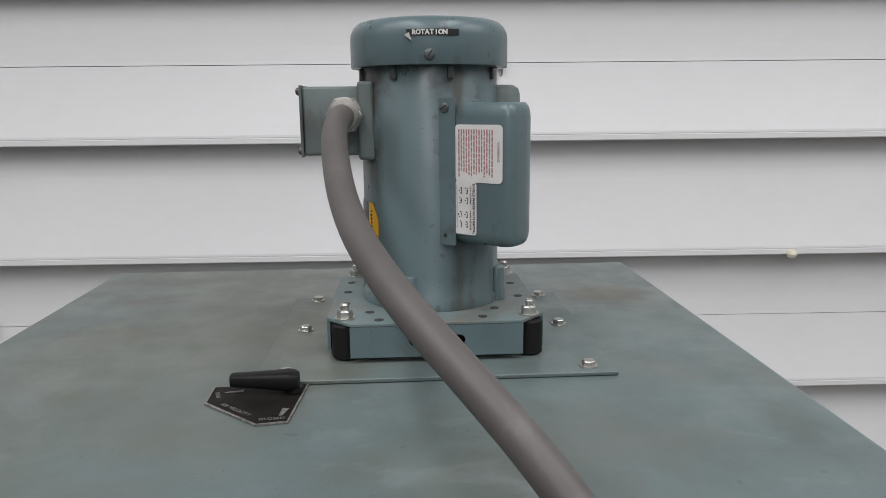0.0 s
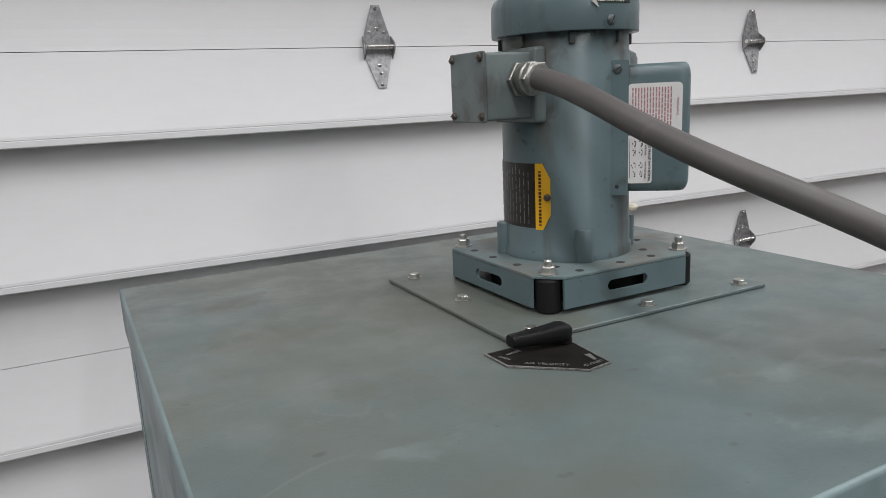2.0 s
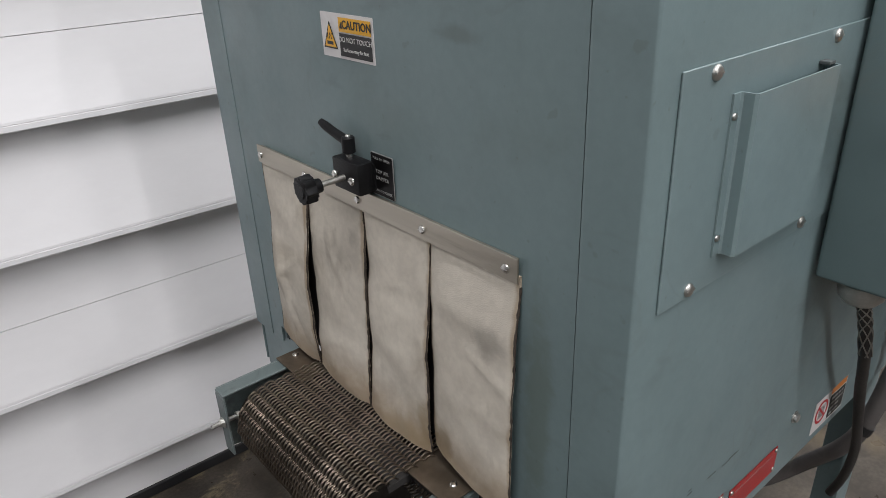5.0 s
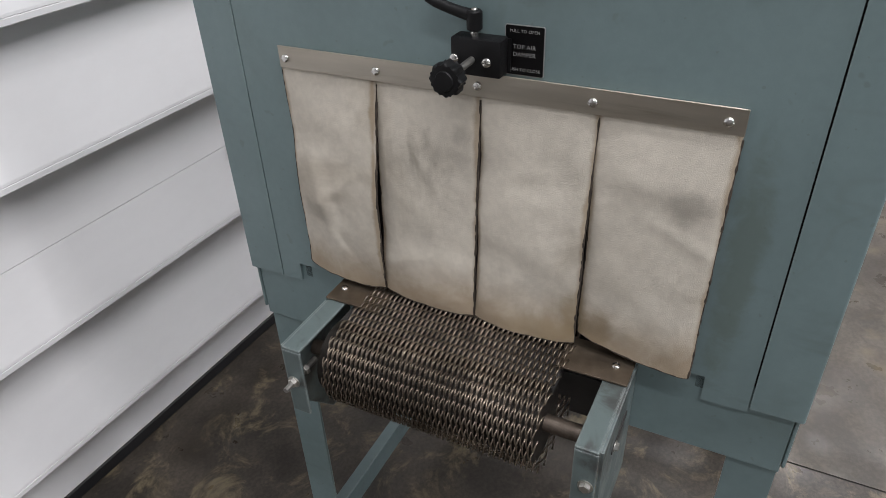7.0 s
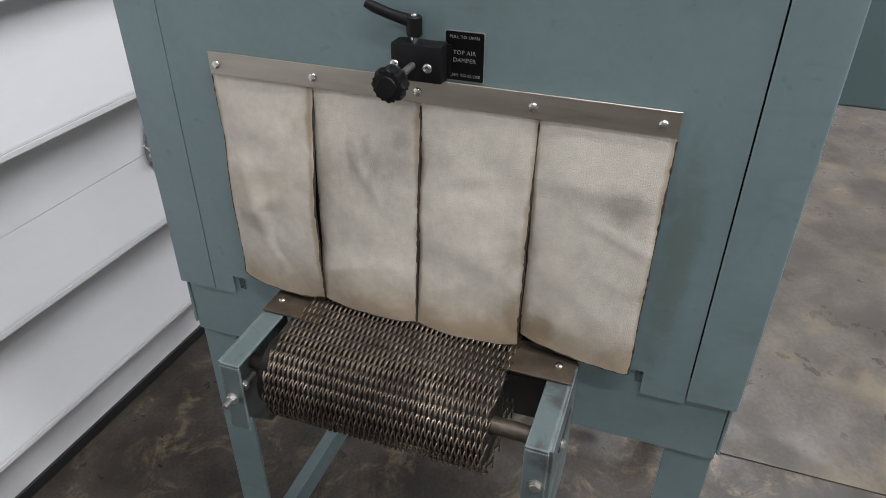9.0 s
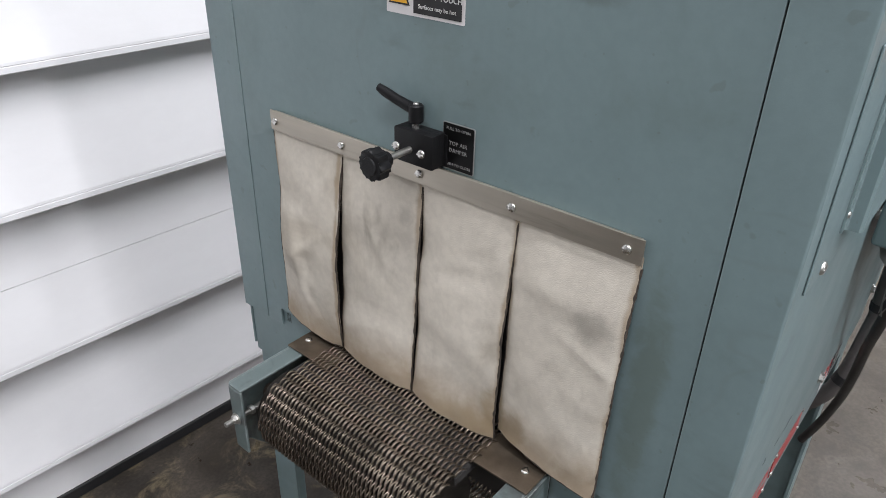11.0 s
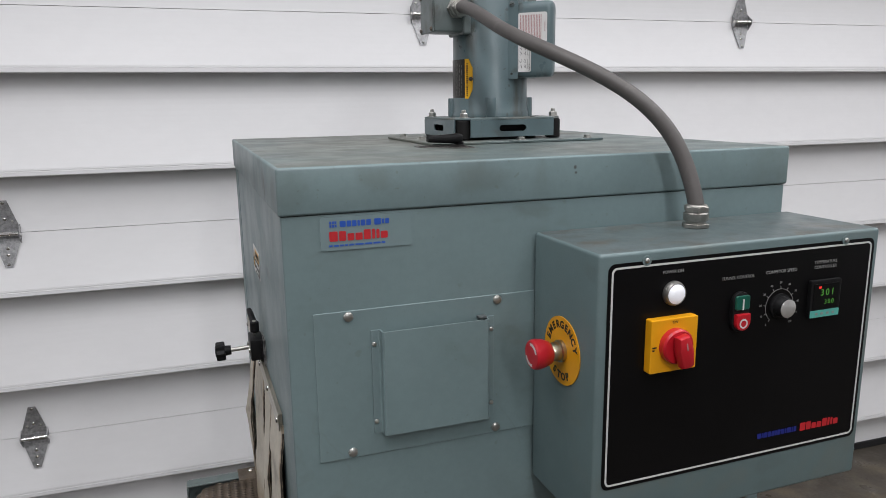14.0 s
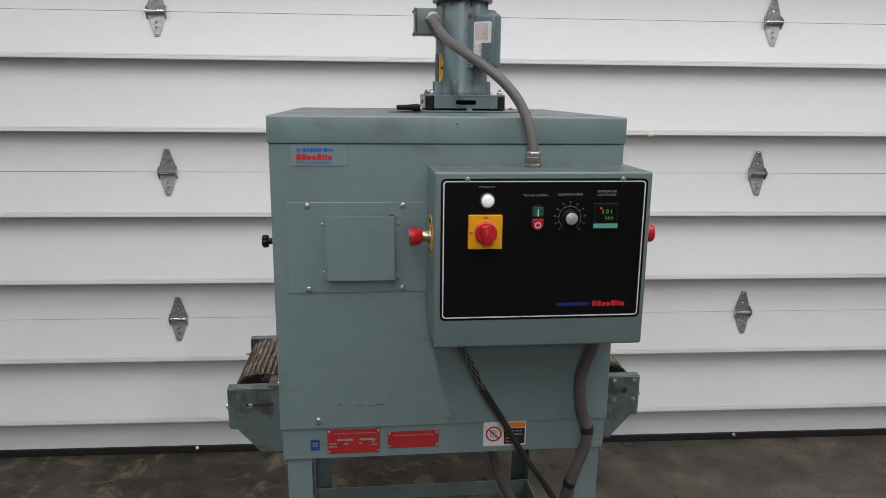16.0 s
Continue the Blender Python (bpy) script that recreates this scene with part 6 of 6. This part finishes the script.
    for wd, hh in ((0.0095, 0.0115), (0.0082, 0.0115), (0.0078, 0.0085), (0.0082, 0.0085), (0.0082, 0.0115), (0.0036, 0.0115), (0.0036, 0.0110), (0.0082, 0.0085)):
        plate(wd, hh, 0.0003, 0.0014, bm=bm, cx=x + wd / 2, cy=-0.0055 + hh / 2)
        x += wd + 0.0016
    part("red_print", bm, "ink_red", c, "red print bars", FRONT(0, yf - 0.0003, 1.1250))
    # emergency stops on both sides
    for at, arc in ((LEFT(x0 - 0.0002, -0.088, 1.2535), 1), (SIDE_R(x1 + 0.0002, -0.076, 1.2535), 1)):
        e = part("emergency_stop", lathe([(0.0450, 0), (0.0450, 0.0012), (0, 0.0012)], 48, at), "yellow", c, "red mushroom button on a round yellow plate")
        part("collar", lathe([(0.0145, 0.0012), (0.0145, 0.006), (0.0125, 0.007), (0.0125, 0.012), (0.0115, 0.017), (0.0100, 0.020)], 28, at), "brass", e, "nickel collar", smooth=True)
        part("mushroom", lathe([(0.0125, 0.018), (0.0150, 0.020), (0.0185, 0.029), (0.0198, 0.037), (0.0195, 0.042), (0.0175, 0.0445), (0.010, 0.0453), (0, 0.0453)], 36, at), "red", e, "red mushroom head", smooth=True)
        for k in range(2):
            part("twist_arrow", ring_mesh(0.0115, 0.0155, a0=20 + 180 * k, a1=105 + 180 * k, seg=12), "ink_white", e, "", at @ pose(0, 0, 0.0448))
        for s, mid, step, sgn in (("EMERGENCY", 90, 18, -1), ("STOP", -90, 19, 1)):
            for k, ch in enumerate(s):
                a = mid + sgn * (k - (len(s) - 1) / 2) * step
                r = 0.0345
                letters("text", ch, 0.0135, at @ pose(r * math.cos(radians(a)), r * math.sin(radians(a)), 0.0014, 0, 0, a - 90 if sgn < 0 else a + 90), "ink_black", e, bold=0.0005)
    # gland and supply cable
    g = (0.394, -0.0400)
    part("cable_gland", lathe([(0.0105, -0.042), (0.0180, -0.0390), (0.0245, -0.031), (0.0268, -0.021), (0.0265, -0.014), (0.0235, -0.011), (0.0235, 0.0)], 28, pose(g[0] + 0.0035, g[1], z0 - 0.0012)), "gland", c, "pale grey domed cable gland", smooth=True)
    cb = thing("supply_cable", (*g, 1.0), "black supply cable with woven strain relief, hanging loose", "cable")
    pts = spline([(g[0] + 0.004, g[1], 1.004), (0.411, -0.040, 0.984), (0.424, -0.041, 0.963), (0.439, -0.041, 0.937), (0.456, -0.042, 0.898), (0.484, -0.038, 0.850), (0.513, -0.033, 0.802), (0.561, -0.028, 0.718), (0.616, -0.020, 0.635),
                  (0.660, -0.008, 0.560), (0.690, 0.006, 0.495), (0.701, 0.021, 0.447)], 6)
    part("jacket", tube(pts, 0.0074, 12), "cable", cb, smooth=True)
    bm = bmesh.new()
    for s in range(5):
        for hand in (-1, 1):
            line = []
            for k in range(26):
                a = 2 * math.pi * s / 5 + hand * k * 0.26
                line.append(pts[k] + Vector((0.0080 * math.cos(a), 0.0080 * math.sin(a), 0)))
            tube(line, 0.0011, 4, bm)
    tagged(part("strain_relief", bm, "dull_zinc", cb), "woven steel grip", kind="stuff")
    # second conduit below the box
    lo = thing("lower_conduit", (0.70, -0.02, 0.40), "grey flexible conduit hanging below the control box", "conduit")
    pts = spline([(0.722, -0.045, 1.030), (0.716, -0.030, 0.975), (0.703, -0.021, 0.925), (0.696, -0.019, 0.880), (0.704, -0.019, 0.813), (0.719, -0.019, 0.766), (0.715, -0.018, 0.720), (0.684, 0.000, 0.600), (0.690, 0.070, 0.490), (0.655, 0.140, 0.420), (0.600, 0.220, 0.430), (0.550, 0.270, 0.540), (0.535, 0.280, 0.740)], 6)
    part("jacket", tube(pts, 0.0135, 18), "conduit", lo, smooth=True)
    part("connector", lathe([(0.019, 0), (0.019, 0.012), (0.016, 0.016), (0.016, 0.026)], 24, along((0.722, -0.045, 1.0355), (0.721, -0.045, 1.0))[0]), "zinc", lo, smooth=True)
    for k in (30, 41):
        d = (pts[k + 1] - pts[k]).normalized()
        part("tape_band", rod(pts[k] - d * 0.008, pts[k] + d * 0.008, 0.0152, 18), "seal", lo, "black tape band")


CONDUIT = [(0.3785, 0.3705, 1.7327), (0.3597, 0.2389, 1.7231), (0.4159, 0.2148, 1.6424), (0.3521, 0.1419, 1.6868), (0.4563, -0.0036, 1.5832), (0.5404, -0.0160, 1.6040), (0.5529, -0.0655, 1.4250)]

build_room()
build_door()
build_tunnel()
build_badges()
build_curtain()
build_damper()
build_conveyor("in")
build_conveyor("out")
build_motor()
build_quadrant()
build_control_box()
build_conduits()
